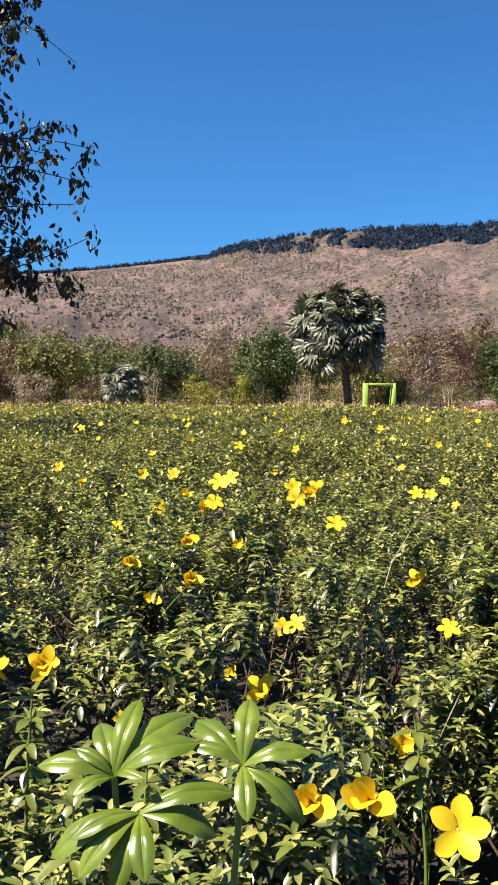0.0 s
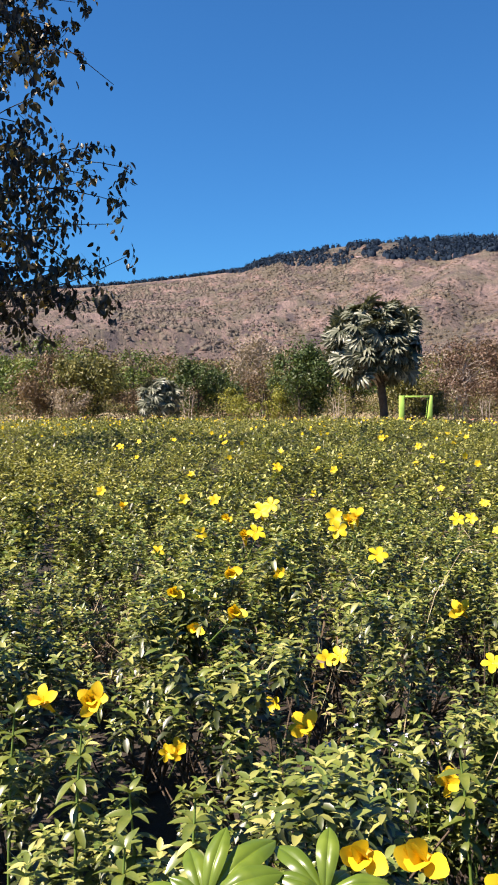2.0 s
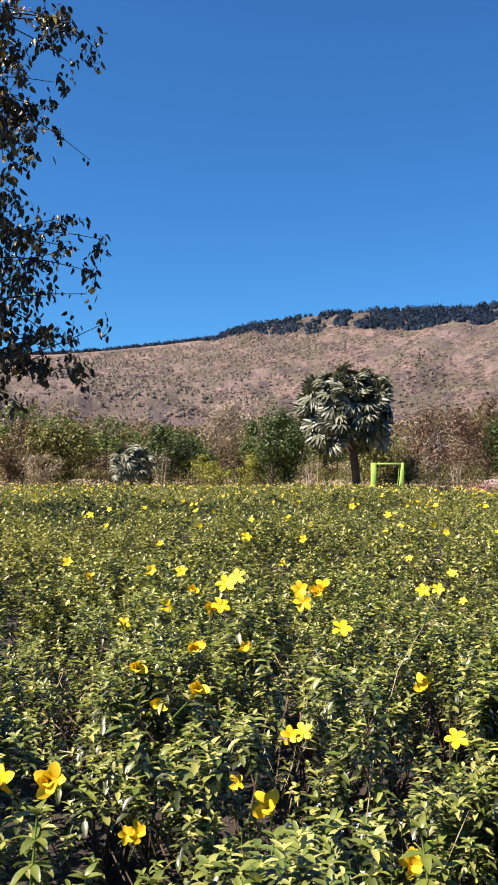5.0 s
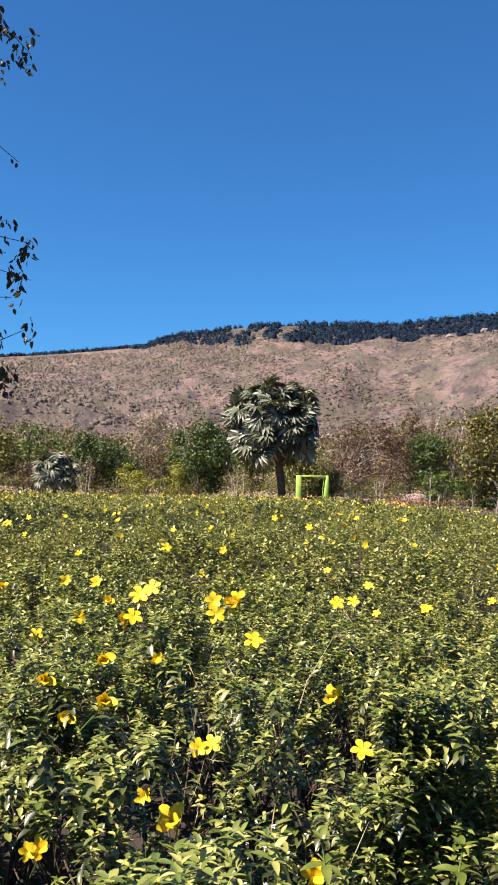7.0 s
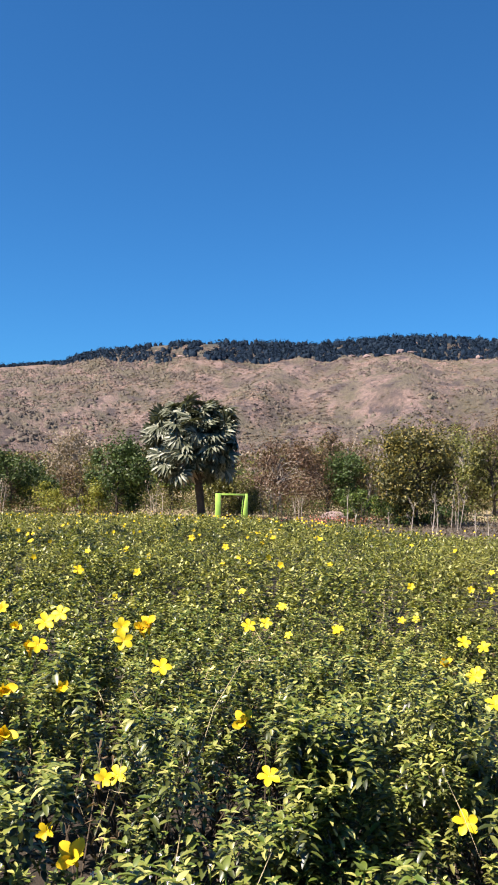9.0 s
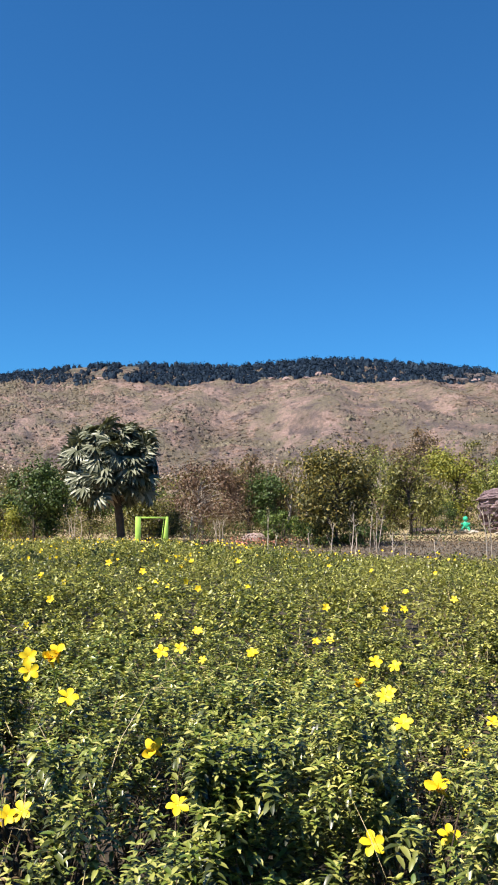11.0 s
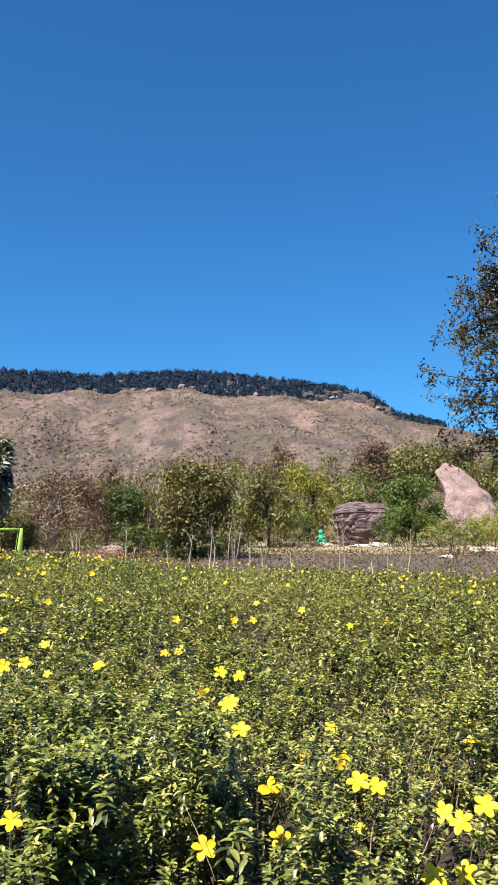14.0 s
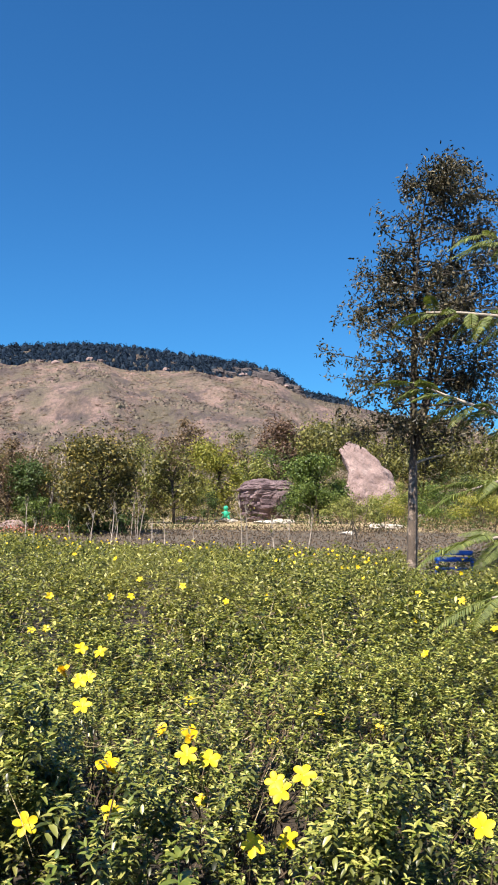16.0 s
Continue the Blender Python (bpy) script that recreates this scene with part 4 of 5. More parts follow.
SHRUBS = [
    (-10.6, 64, 2.9, 2.4, M_T_GREY, 240, "bare grey-branched shrub below the hill"), (-9.5, 63, 3.9, 2.2, M_T_GREY, 120, "bare grey-branched shrub below the hill"),
    (-6.0, 61, 2.7, 3.0, M_T_YELLOW, 1200, "yellow-green low shrub below the hill"), (-3.4, 60, 2.7, 2.3, M_T_YELLOW, 1300, "yellow-green low shrub below the hill"),
    (-13.2, 62, 2.8, 3.6, M_T_BROWN, 900, "brown dry shrub below the hill"), (-17.3, 61, 3.0, 3.8, M_T_GREY, 700, "grey dry shrub below the hill"),
    (0.6, 56, 3.0, 2.4, M_T_GREY, 90, "bare twiggy shrub beside the palm"), (1.9, 57, 3.2, 2.2, M_T_OLIVE, 420, "sparse olive shrub beside the palm"),
    (6.6, 60, 2.9, 2.2, M_T_OLIVE, 700, "olive shrub below the hill"), (8.2, 60, 3.2, 1.8, M_T_GREY, 60, "bare pale shrub below the hill"), (10.3, 60, 2.8, 2.0, M_T_GREY, 60, "bare pale shrub below the hill"),
    (14.6, 58, 2.5, 2.8, M_T_GREEN, 1300, "green low shrub below the hill"), (16.0, 58, 2.4, 2.6, M_T_GREEN, 1200, "green low shrub below the hill"),
    (20.4, 51, 3.3, 2.4, M_T_BROWN, 160, "bare shrub with pale stems in the dark plot"), (23.3, 74, 4.8, 4.8, M_T_FEATHER, 1500, "feathery green shrub below the hill"),
    (30.9, 80, 3.6, 2.2, M_T_DARK, 900, "dark green shrub under the rocks"), (32.0, 78, 4.7, 5.4, M_T_GREEN, 2200, "feathery bright green shrub below the hill"),
    (34.9, 62, 3.2, 4.4, M_T_FEATHER, 1900, "feathery light green shrub below the hill"), (37.2, 74, 3.4, 4.0, M_T_YELLOW, 1300, "yellow-green shrub below the hill"),
    (38.0, 80, 4.5, 4.6, M_T_FEATHER, 1500, "light green shrub below the hill"), (40.5, 70, 4.2, 6.0, M_T_GREEN, 2000, "green shrub below the hill"), (43.6, 66, 3.4, 5.2, M_T_YELLOW, 1900, "yellow-green shrub below the hill"),
    # dark shrubs under the trees are added to stand for their black shade
    (42.0, 84, 6.0, 5.0, M_T_DARK, 1500, "dark green shrub below the hill"), (19.2, 60, 2.0, 3.0, M_T_DARK, 700, "dark shrub added for shade under the trees"), (19.4, 55.6, 1.5, 3.0, M_T_DARK, 900, "dark shrub added for shade under the trees"), (17.2, 55.6, 1.4, 2.6, M_T_DARK, 800, "dark shrub added for shade under the trees"), (24.9, 79, 3.8, 2.6, M_T_DARK, 900, "dark shrub added for shade under the trees"),
]
for k, (az, r, top_z, wide, mat, count, label) in enumerate(SHRUBS):
    x, y, tall, wide = seen_at(az, r, top_z, wide)
    tree("shrub", x, y, tall, wide, tall * 0.08, 0.17, count, mat, M_BARK_PALE if count < 300 else M_BARK, label, "shrub", clumps=12, seed=300 + k, stems=4, trunk_r=0.035)



def build_backing_trees():
    """Scrub trees further back, copies of a few kinds."""
    rng = random.Random(17)
    kinds = []
    for k, (mat, label) in enumerate(((M_T_BROWN, "brown dry scrub tree at the foot of the hill"), (M_T_OLIVE, "olive scrub tree at the foot of the hill"), (M_T_GREY, "grey leafless-looking scrub tree at the foot of the hill"),
                                      (M_T_GREEN, "green scrub tree at the foot of the hill"), (M_T_FEATHER, "light green scrub tree at the foot of the hill"))):
        kinds.append(tree("scrub_tree", 0, 0, 4.6, 4.6, 0.5, 0.24, 1100, mat, M_BARK, label, clumps=22, seed=400 + k, stems=2, z0=0.0))
    used = set()
    for k in range(76):
        az = -24 + 72 * (k + rng.uniform(-0.4, 0.4)) / 75
        r = rng.uniform(67, 112) if az < 22 else rng.uniform(92, 116)
        x, y = spot(az, r)
        f = kinds[k % 5] if k < 5 else rng.choice([kinds[i] for i in (1, 1, 0, 2, 3)] if az < 8 else kinds)
        m = pose(x, y, float(height(x, y)) - 0.1, 0, 0, rng.uniform(0, 360)) @ Matrix.Scale(rng.uniform(0.7, 1.25), 4)
        if f in used:
            tagged(copy_thing(f, m), group="scrub trees")
        else:
            f.matrix_basis = m
            tagged(f, group="scrub trees")
            used.add(f)


build_backing_trees()
palm("dwarf_palm", *spot(-11.5, 55.0), 2.1, 1.75, 90, "low bushy palm with dark fan fronds", 0, 0.62, 0.36)


def build_undergrowth():
    """Scrub below the trees, dry plants of the dark plot, the strip of red flowers."""
    rng = np.random.RandomState(41)

    def cover(name, label, mat, az0, az1, r0, r1, density, tall, leaf, rough=0.35):
        x, y = scatter(rng, r0, r1, density, az0, az1)
        az, r = np.degrees(np.arctan2(x, y)), np.hypot(x, y)
        lawn = (az > 22) & (az < 38) & (r > 66) & (r < 83)
        ok = (wavy(x, y, 2.2, 51) > rough - 0.6) & ~in_field(x, y) & ~lawn
        x, y = x[ok], y[ok]
        h = tall * (0.55 + 0.5 * wavy(x, y, 3.5, 52)) * rng.uniform(0.1, 1.0, len(x))
        p = np.stack([x, y, height(x, y) + np.maximum(h, 0.02)], -1)
        v, q = flakes(p, any_way(rng, len(x), 0.5), any_way(rng, len(x), 0.3), leaf * rng.uniform(0.6, 1.4, len(x)), leaf * 0.4)
        tagged(new(name, mesh_of(name, v, q, mat)), label, "scrub", kind="stuff")

    cover("olive_undergrowth", "low olive undergrowth at the foot of the trees", M_T_OLIVE, -24, 50, 64, 108, 20, 2.0, 0.2)
    cover("brown_undergrowth", "dry brown undergrowth at the foot of the trees", M_T_BROWN, -24, 50, 56, 104, 12, 1.5, 0.19, 0.45)
    # low bushes kept dark green to carry the shade below the trees too
    cover("green_undergrowth", "low dark green bushes at the foot of the trees", M_T_DARK, -24, 48, 60, 84, 11, 1.7, 0.2, 0.5)
    cover("grey_undergrowth", "grey dry brush at the foot of the hill", M_T_GREY, -24, 50, 85, 135, 6, 1.6, 0.24)
    cover("dry_plot_plants", "dark withered low plants in a dry plot", M_WITHERED, 8, 50, 24, 66, 18, 0.30, 0.16, -0.5)
    cover("red_flower_strip", "strip of low red and pink flowers", M_RED_FLOWER, 6.0, 17.5, 55, 60, 14, 0.6, 0.16)
    cover("red_flower_leaves", "green leaves among the red flowers", M_T_OLIVE, 6.0, 19, 52, 61, 14, 0.5, 0.2)


build_undergrowth()


def clump_cloud(rng, x, y, z, size, per, flat=0.8, leaf=0.21, level=0.0):
    """Distant shrubs or trees: each a small heap of leafy flakes."""
    m = len(x)
    c = np.repeat(np.stack([x, y, z], -1), per, 0)
    s = np.repeat(size, per)
    d = any_way(rng, m * per, 0.35)
    p = c + d * (s * rng.uniform(0.06, 0.46, m * per))[:, None] * [1, 1, flat] + np.stack([0 * s, 0 * s, 0.42 * s * flat], -1)
    n = d if level == 0 else any_way(rng, m * per, level)
    return flakes(p, any_way(rng, m * per, 0.3), n, s * leaf, s * leaf * 0.9)


def lumps(rng, x, y, z, size, flat=0.8, sides=6, rings=2):
    """Far bushes and crowns: uneven rounded heaps that stand on the slope."""
    m = len(x)
    up = np.linspace(-0.25, 1.3, rings + 1)[:rings]
    a = np.linspace(0, 2 * np.pi, sides, endpoint=False)
    ball = np.concatenate([np.stack([np.cos(a + 0.4 * k) * math.cos(max(e, -0.2)), np.sin(a + 0.4 * k) * math.cos(max(e, -0.2)), 0 * a + math.sin(e)], -1) for k, e in enumerate(up)] + [[(0, 0, 0.95)]])
    k = len(ball)
    v = ball[None] * rng.uniform(0.7, 1.2, (m, k, 1)) * (size * 0.5)[:, None, None] * np.concatenate(np.broadcast_arrays(1.0, 1.0, 2.0 * np.asarray(flat).reshape(-1, 1, 1)), -1)
    turn = rng.uniform(0, 6.28, m)[:, None]
    px, py = v[..., 0] * np.cos(turn) - v[..., 1] * np.sin(turn), v[..., 0] * np.sin(turn) + v[..., 1] * np.cos(turn)
    v = np.stack([px + x[:, None], py + y[:, None], v[..., 2] + z[:, None]], -1)
    one = [(i * sides + j, i * sides + (j + 1) % sides, (i + 1) * sides + (j + 1) % sides, (i + 1) * sides + j) for i in range(rings - 1) for j in range(sides)]
    one += [((rings - 1) * sides + j, (rings - 1) * sides + (j + 1) % sides, k - 1, -1) for j in range(sides)]
    one = np.array(one)
    q = np.where(one[None] >= 0, one[None] + (np.arange(m) * k)[:, None, None], -1)
    return v.reshape(-1, 3), q.reshape(-1, 4)


def build_hill_cover():
    rng = np.random.RandomState(61)
    count = 52000
    az, r = rng.uniform(-24, 50, count), np.sqrt(rng.uniform(125.0 ** 2, 512.0 ** 2, count))
    x, y = r * np.sin(np.radians(az)), r * np.cos(np.radians(az))
    hollow = wavy(x - 0.35 * y, 0.22 * y, 34, 3) + 0.8 * wavy(x, y * 0.35, 13, 5) + 0.2 * wavy(x, y, 4, 7)
    want = 0.45 - 0.5 * hollow + 0.25 * smooth(r, 370, 470)
    ok = rng.uniform(0, 1, count) < np.clip(want, 0.15, 0.8)
    x, y, r, hollow = x[ok], y[ok], r[ok], hollow[ok]
    size = (0.6 + 1.5 * rng.uniform(0, 1, len(x)) ** 2.0) * np.interp(r, [120, 300], [0.6, 1.0]) * (1.0 - 0.3 * np.clip(hollow, -0.6, 1))
    v, q = lumps(rng, x, y, height(x, y), size, 0.27)
    me = mesh_of("hill_scrub", v, q, M_SCRUB)
    me.polygons.foreach_set("use_smooth", np.ones(len(q), bool))
    tagged(new("hill_scrub", me), "dry twiggy pinkish and olive scrub over the hillside", "scrub", kind="stuff")
    # darker thickets in patches
    count = 19000
    az, r = rng.uniform(-24, 50, count), np.sqrt(rng.uniform(130.0 ** 2, 500.0 ** 2, count))
    x, y = r * np.sin(np.radians(az)), r * np.cos(np.radians(az))
    ok = wavy(x, y, 26, 15) + 0.5 * wavy(x, y, 8, 16) + 0.35 * smooth(r, 400, 480) + 0.5 * (1 - smooth(az, -8, 8)) > 0.58 + 0.25 * rng.normal(size=count)
    x, y = x[ok], y[ok]
    v, q = joined([lumps(rng, x, y, height(x, y), rng.uniform(0.9, 2.3, len(x)), 0.5), clump_cloud(rng, x, y, height(x, y), rng.uniform(1.2, 2.8, len(x)), 8, 0.8, 0.22, 1.0)])
    tagged(new("dark_hill_thickets", mesh_of("dark_hill_thickets", v, q, M_THICKET)), "dark purple-grey bare thickets in patches on the hillside", "scrub", kind="stuff")
    for name, label, mat, count in (("lower_olive_scrub", "olive scrub on the foot of the slope", M_T_OLIVE, 800), ("lower_brown_scrub", "brown scrub on the foot of the slope", M_T_BROWN, 620),
                                    ("lower_grey_scrub", "grey scrub on the foot of the slope", M_T_GREY, 520)):
        az, r = np.radians(rng.uniform(-24, 50, count)), 108 + 75 * rng.uniform(0, 1, count) ** 1.5
        x, y = r * np.sin(az), r * np.cos(az)
        v, q = clump_cloud(rng, x, y, height(x, y), rng.uniform(1.3, 4.2, count), 56, 0.85, 0.115)
        tagged(new(name, mesh_of(name, v, q, mat)), label, "scrub", kind="stuff")
    # forest along the crest
    count = 8200
    az = rng.uniform(-24, 34.5, count)
    deep = np.interp(az, FOREST_AZ, FOREST_DEEP)
    r = RIDGE_R + 5 - deep * rng.uniform(0, 1, count)
    x, y = r * np.sin(np.radians(az)), r * np.cos(np.radians(az))
    thin = np.interp(az, [-24, -6, 2, 6, 24, 27, 30], [-1.5, -1.0, 0.1, -0.6, -0.6, -0.4, -0.1]) + 0.25 * smooth(RIDGE_R - r, 40, 75)
    keep = (wavy(x, y * 0.4, 9, 81) > thin) & (rng.uniform(0, 1, count) < np.interp(az, [-7, 4], [0.6, 0.9]))
    x, y = x[keep], y[keep]
    size = (1.3 + 3.6 * rng.uniform(0, 1, len(x)) ** 1.8) * np.interp(np.degrees(np.arctan2(x, y)), [-8, 4], [0.65, 1.0])
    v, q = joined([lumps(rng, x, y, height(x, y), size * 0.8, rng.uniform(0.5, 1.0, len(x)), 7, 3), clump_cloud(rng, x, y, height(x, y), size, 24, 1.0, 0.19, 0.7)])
    tagged(new("ridge_forest", mesh_of("ridge_forest", v, q, M_RIDGE_HAZE)), "dark evergreen forest along the crest of the hill, tinted blue for haze", "forest", kind="stuff")


build_hill_cover()


# ---- rocks ----
def faces_of(seed, count):
    r = random.Random(seed)
    return [(Vector((r.gauss(0, 1), r.gauss(0, 1), r.gauss(0, 0.8))).normalized(), r.uniform(0.68, 0.93)) for _ in range(count)]


def chipped(p, flats):
    """A point of a ball, pushed back onto the flat broken faces of a rock."""
    for n, d in flats:
        over = p.dot(n) - d
        if over > 0:
            p = p - n * over
    return p


def rock(name, x, y, z, size, mat, label, seed, strata=0.0, lift=0.5, category="rock", sub=4, blocky=1.0):
    bm = bmesh.new()
    bmesh.ops.create_icosphere(bm, subdivisions=sub, radius=1.0)
    off = Vector((seed * 7.3, seed * 1.7, seed * 3.1))
    flats = faces_of(seed, 18)
    for v in bm.verts:
        p = chipped(v.co.copy(), flats) * 1.15
        p = Vector([math.copysign(abs(a) ** blocky, a) for a in p])
        k = 1 + 0.22 * noise.noise(p * 1.1 + off) + 0.10 * noise.noise(p * 2.7 + off) + 0.07 * noise.noise(p * 6.5 + off)
        if strata:
            k += strata * (abs(noise.noise(Vector((p.x * 0.6, p.y * 0.6, p.z * 7.5)) + off)) - 0.2)
        v.co = Vector((p.x * size[0] * k, p.y * size[1] * k, p.z * size[2] * k))
    me = bpy.data.meshes.new(name)
    bm.to_mesh(me)
    bm.free()
    me.materials.append(mat)
    ob = tagged(new(name, me), label, category)
    ob.location = (x, y, z + size[2] * lift)
    return ob


def layered_rock(x, y, z):
    """One big blocky rock with thin uneven ledges worn into its face: a set-back foot and a jutting head."""
    r = random.Random(23)
    edges = [0.0]
    while edges[-1] < 4.4:
        edges.append(edges[-1] + r.choice((0.16, 0.22, 0.3, 0.42)))
    jut = [r.uniform(-0.11, 0.06) for e in edges]
    bm = bmesh.new()
    bmesh.ops.create_icosphere(bm, subdivisions=6, radius=1.0)
    flats = faces_of(203, 16)
    for v in bm.verts:
        p = chipped(v.co.copy(), flats) * 1.12
        p = Vector([math.copysign(abs(a) ** 0.55, a) for a in p])
        up = 2.1 * (1 + p.z)
        bent = up + 0.30 * noise.noise(p * 1.3) + 0.10 * noise.noise(p * 5.0) + 0.1 * p.x
        k = max(i for i, e in enumerate(edges) if e <= max(bent, 0.0))
        share = (bent - edges[k]) / ((edges[k + 1] if k + 1 < len(edges) else edges[k] + 0.3) - edges[k])
        ledge = jut[k] - 0.07 * max(0.0, 1 - 5 * share)
        n = 1 + ledge + 0.20 * noise.noise(p * 1.2 + Vector((3, 1, 5))) + 0.10 * noise.noise(p * 3.7) + 0.04 * noise.noise(p * 9.0)
        wide = float(np.interp(up, (0, 1.4, 2.2, 3.4, 4.2), (2.25, 2.35, 2.6, 2.8, 2.5)))
        back = float(np.interp(up, (0, 1.2, 1.9, 3.0, 4.2), (0.5, 0.4, 0.05, -0.2, 0.0)))
        v.co = Vector((p.x * wide * n, p.y * 1.75 * n + back, up + 0.08 * p.x * (0.3 + 0.2 * up) + 0.25 * noise.noise(Vector((p.x * 1.5, p.y * 1.5, 2.0)))))
    me = bpy.data.meshes.new("layered_rock")
    bm.to_mesh(me)
    bm.free()
    me.materials.append(M_ROCK_DARK)
    tagged(new("layered_rock", me), "big dark purple rock worn into thin overhanging ledges", "rock").matrix_basis = pose(x, y, z, 0, 0, -29)


rx, ry = spot(29.05, 84)
layered_rock(rx, ry, float(height(rx, ry)) - 0.1)
rx, ry = spot(35.9, 95)
gz = float(height(rx, ry))


def leaning_rock(x, y, z, tall):
    bm = bmesh.new()
    bmesh.ops.create_icosphere(bm, subdivisions=5, radius=1.0)
    flats = faces_of(77, 13)
    for v in bm.verts:
        p = chipped(v.co.copy(), flats) * 1.12
        t = min(max((p.z + 1) / 2, 0.0), 1.02)
        ledge = 0.14 * abs(noise.noise(Vector((p.x, p.y, p.z * 2.5)))) + 0.14 * noise.noise(p * 2.7) + 0.06 * noise.noise(p * 7)
        left, right = (float(np.interp(t, (0, 0.2, 0.46, 0.65, 0.8, 0.9, 1.0), row)) for row in ((-3.2, -3.1, -2.9, -2.8, -2.9, -2.9, -2.6), (4.0, 4.0, 3.5, 2.3, 0.9, -0.5, -1.4)))
        wide = math.sqrt(max(1 - min(p.z * p.z, 1.0), 0.06))
        v.co = Vector(((left + right) / 2 + p.x / wide * (right - left) * 0.5 * min(wide * 2.2, 1.0) * (1 + ledge), p.y * (2.8 - 1.5 * t) * (1 + ledge), 5.6 * tall * t * (1 + 0.05 * noise.noise(p * 2.0))))
    me = bpy.data.meshes.new("leaning_rock")
    bm.to_mesh(me)
    bm.free()
    me.materials.append(M_ROCK)
    ob = tagged(new("leaning_rock", me), "huge pale pink boulder with a small pointed head on the slope", "rock")
    ob.matrix_basis = pose(x, y, z, 0, 0, -35)


leaning_rock(rx, ry, gz - 0.4, (9.7 - gz) / 5.6)
for k, (az, r, s, mat, label) in enumerate((
        (12.5, 61, (1.05, 0.6, 0.36), M_ROCK, "pink boulder beyond the field"), (29.4, 128, (2.2, 1.6, 1.3), M_ROCK, "pale rock face on the slope"),
        (39.3, 84, (1.2, 0.8, 0.5), M_ROCK, "pale rock on the slope"), (34.6, 58, (0.6, 0.4, 0.16), M_STONE, "flat white stone in the dark plot"),
        (36.5, 66, (0.7, 0.5, 0.3), M_STONE, "flat white stone in the dark plot"), (37.6, 66, (0.9, 0.5, 0.25), M_STONE, "flat white stone in the dark plot"),
        (29.0, 76, (1.2, 0.5, 0.16), M_STONE, "flat white stone beside the rocks"), (30.2, 77, (1.0, 0.5, 0.25), M_STONE, "flat white stone beside the rocks"),
        (26.35, 80, (1.1, 0.7, 0.22), M_STONE, "white stone slab under the statue"), (24.0, 78, (1.5, 0.7, 0.35), M_ROCK, "low pale rock beside the trees"))):
    x, y = spot(az, r)
    rock("stone", x, y, float(height(x, y)), s, mat, label, 11 + k, 0.1, 0.6, "stone", 3)
rng = np.random.RandomState(91)
for k, az in enumerate((13.6, 14.6, 16.8, 17.6, 21.9, 22.7, 23.3, 27.8, 28.6, 26.2, 5.0, 2.0, 29.4, 30.1, 27.2, 30.8, 18.6, 16.0, 8.2)):
    x, y = spot(az, RIDGE_R - np.interp(az, [1, 12, 20, 29], [50, 72, 66, 46]) + rng.uniform(-6, 8))
    rock("cliff_rock", x, y, float(height(x, y)), (rng.uniform(1.2, 3.2), 2.0, rng.uniform(0.6, 1.4)), M_ROCK, "pale pink outcrop below the crest forest", 40 + k, 0.35, 0.35, "rock", 3)


for k in range(16):     # the crest breaks off in a band of grey cliffs
    az = 25.6 + 5.4 * (k + rng.uniform(-0.3, 0.3)) / 15
    x, y = spot(az, RIDGE_R - rng.uniform(30, 52))
    rock("cliff_rock", x, y, float(height(x, y)), (rng.uniform(2.5, 5.5), 2.2, rng.uniform(1.6, 3.2)), M_CLIFF, "grey-pink cliff face under the end of the crest forest", 70 + k, 0.3, 0.1, "rock", 3, 0.7)


# ---- small built things ----
def box(a, b, taper=0.0):
    """Corners of a bar from a to b; taper narrows its top by that much from one side."""
    (x0, y0, z0), (x1, y1, z1) = a, b
    v = [(x0, y0, z0), (x1, y0, z0), (x1, y1, z0), (x0, y1, z0), (x0 + taper, y0, z1), (x1, y0, z1), (x1, y1, z1), (x0 + taper, y1, z1)]
    q = [(0, 3, 2, 1), (4, 5, 6, 7), (0, 1, 5, 4), (1, 2, 6, 5), (2, 3, 7, 6), (3, 0, 4, 7)]
    return np.array(v, float), np.array(q)


def bevelled(name, pieces, mat, width=0.01):
    me = mesh_of(name, *joined(pieces), mat)
    bm = bmesh.new()
    bm.from_mesh(me)
    bmesh.ops.bevel(bm, geom=bm.edges[:], offset=width, segments=1, affect="EDGES")
    bm.to_mesh(me)
    bm.free()
    return me


def build_gate():
    g = tagged(new("goal_frame"), "lime green painted wooden goal frame beyond the field", "goal frame")
    z = float(height(4.1, 49.8))
    g.matrix_basis = pose(4.0, 49.8, z, 0, 0, 12)
    tall = 2.05 - z
    part("post", bevelled("post", [box((0, 0, 0), (0.30, 0.14, tall))], M_GREEN_PAINT), g)
    part("post", bevelled("post", [box((1.62, 0, 0), (1.98, 0.14, tall), 0.22)], M_GREEN_PAINT), g)
    part("crossbar", bevelled("crossbar", [box((0.30, 0.02, tall - 0.11), (1.84, 0.12, tall - 0.01))], M_GREEN_PAINT), g)
    part("brace", mesh_of("brace", *tube([(1.55, 0.08, 0.2), (1.72, 0.08, tall - 0.1)], [0.015, 0.015], 6), M_GREEN_PAINT), g)


build_gate()


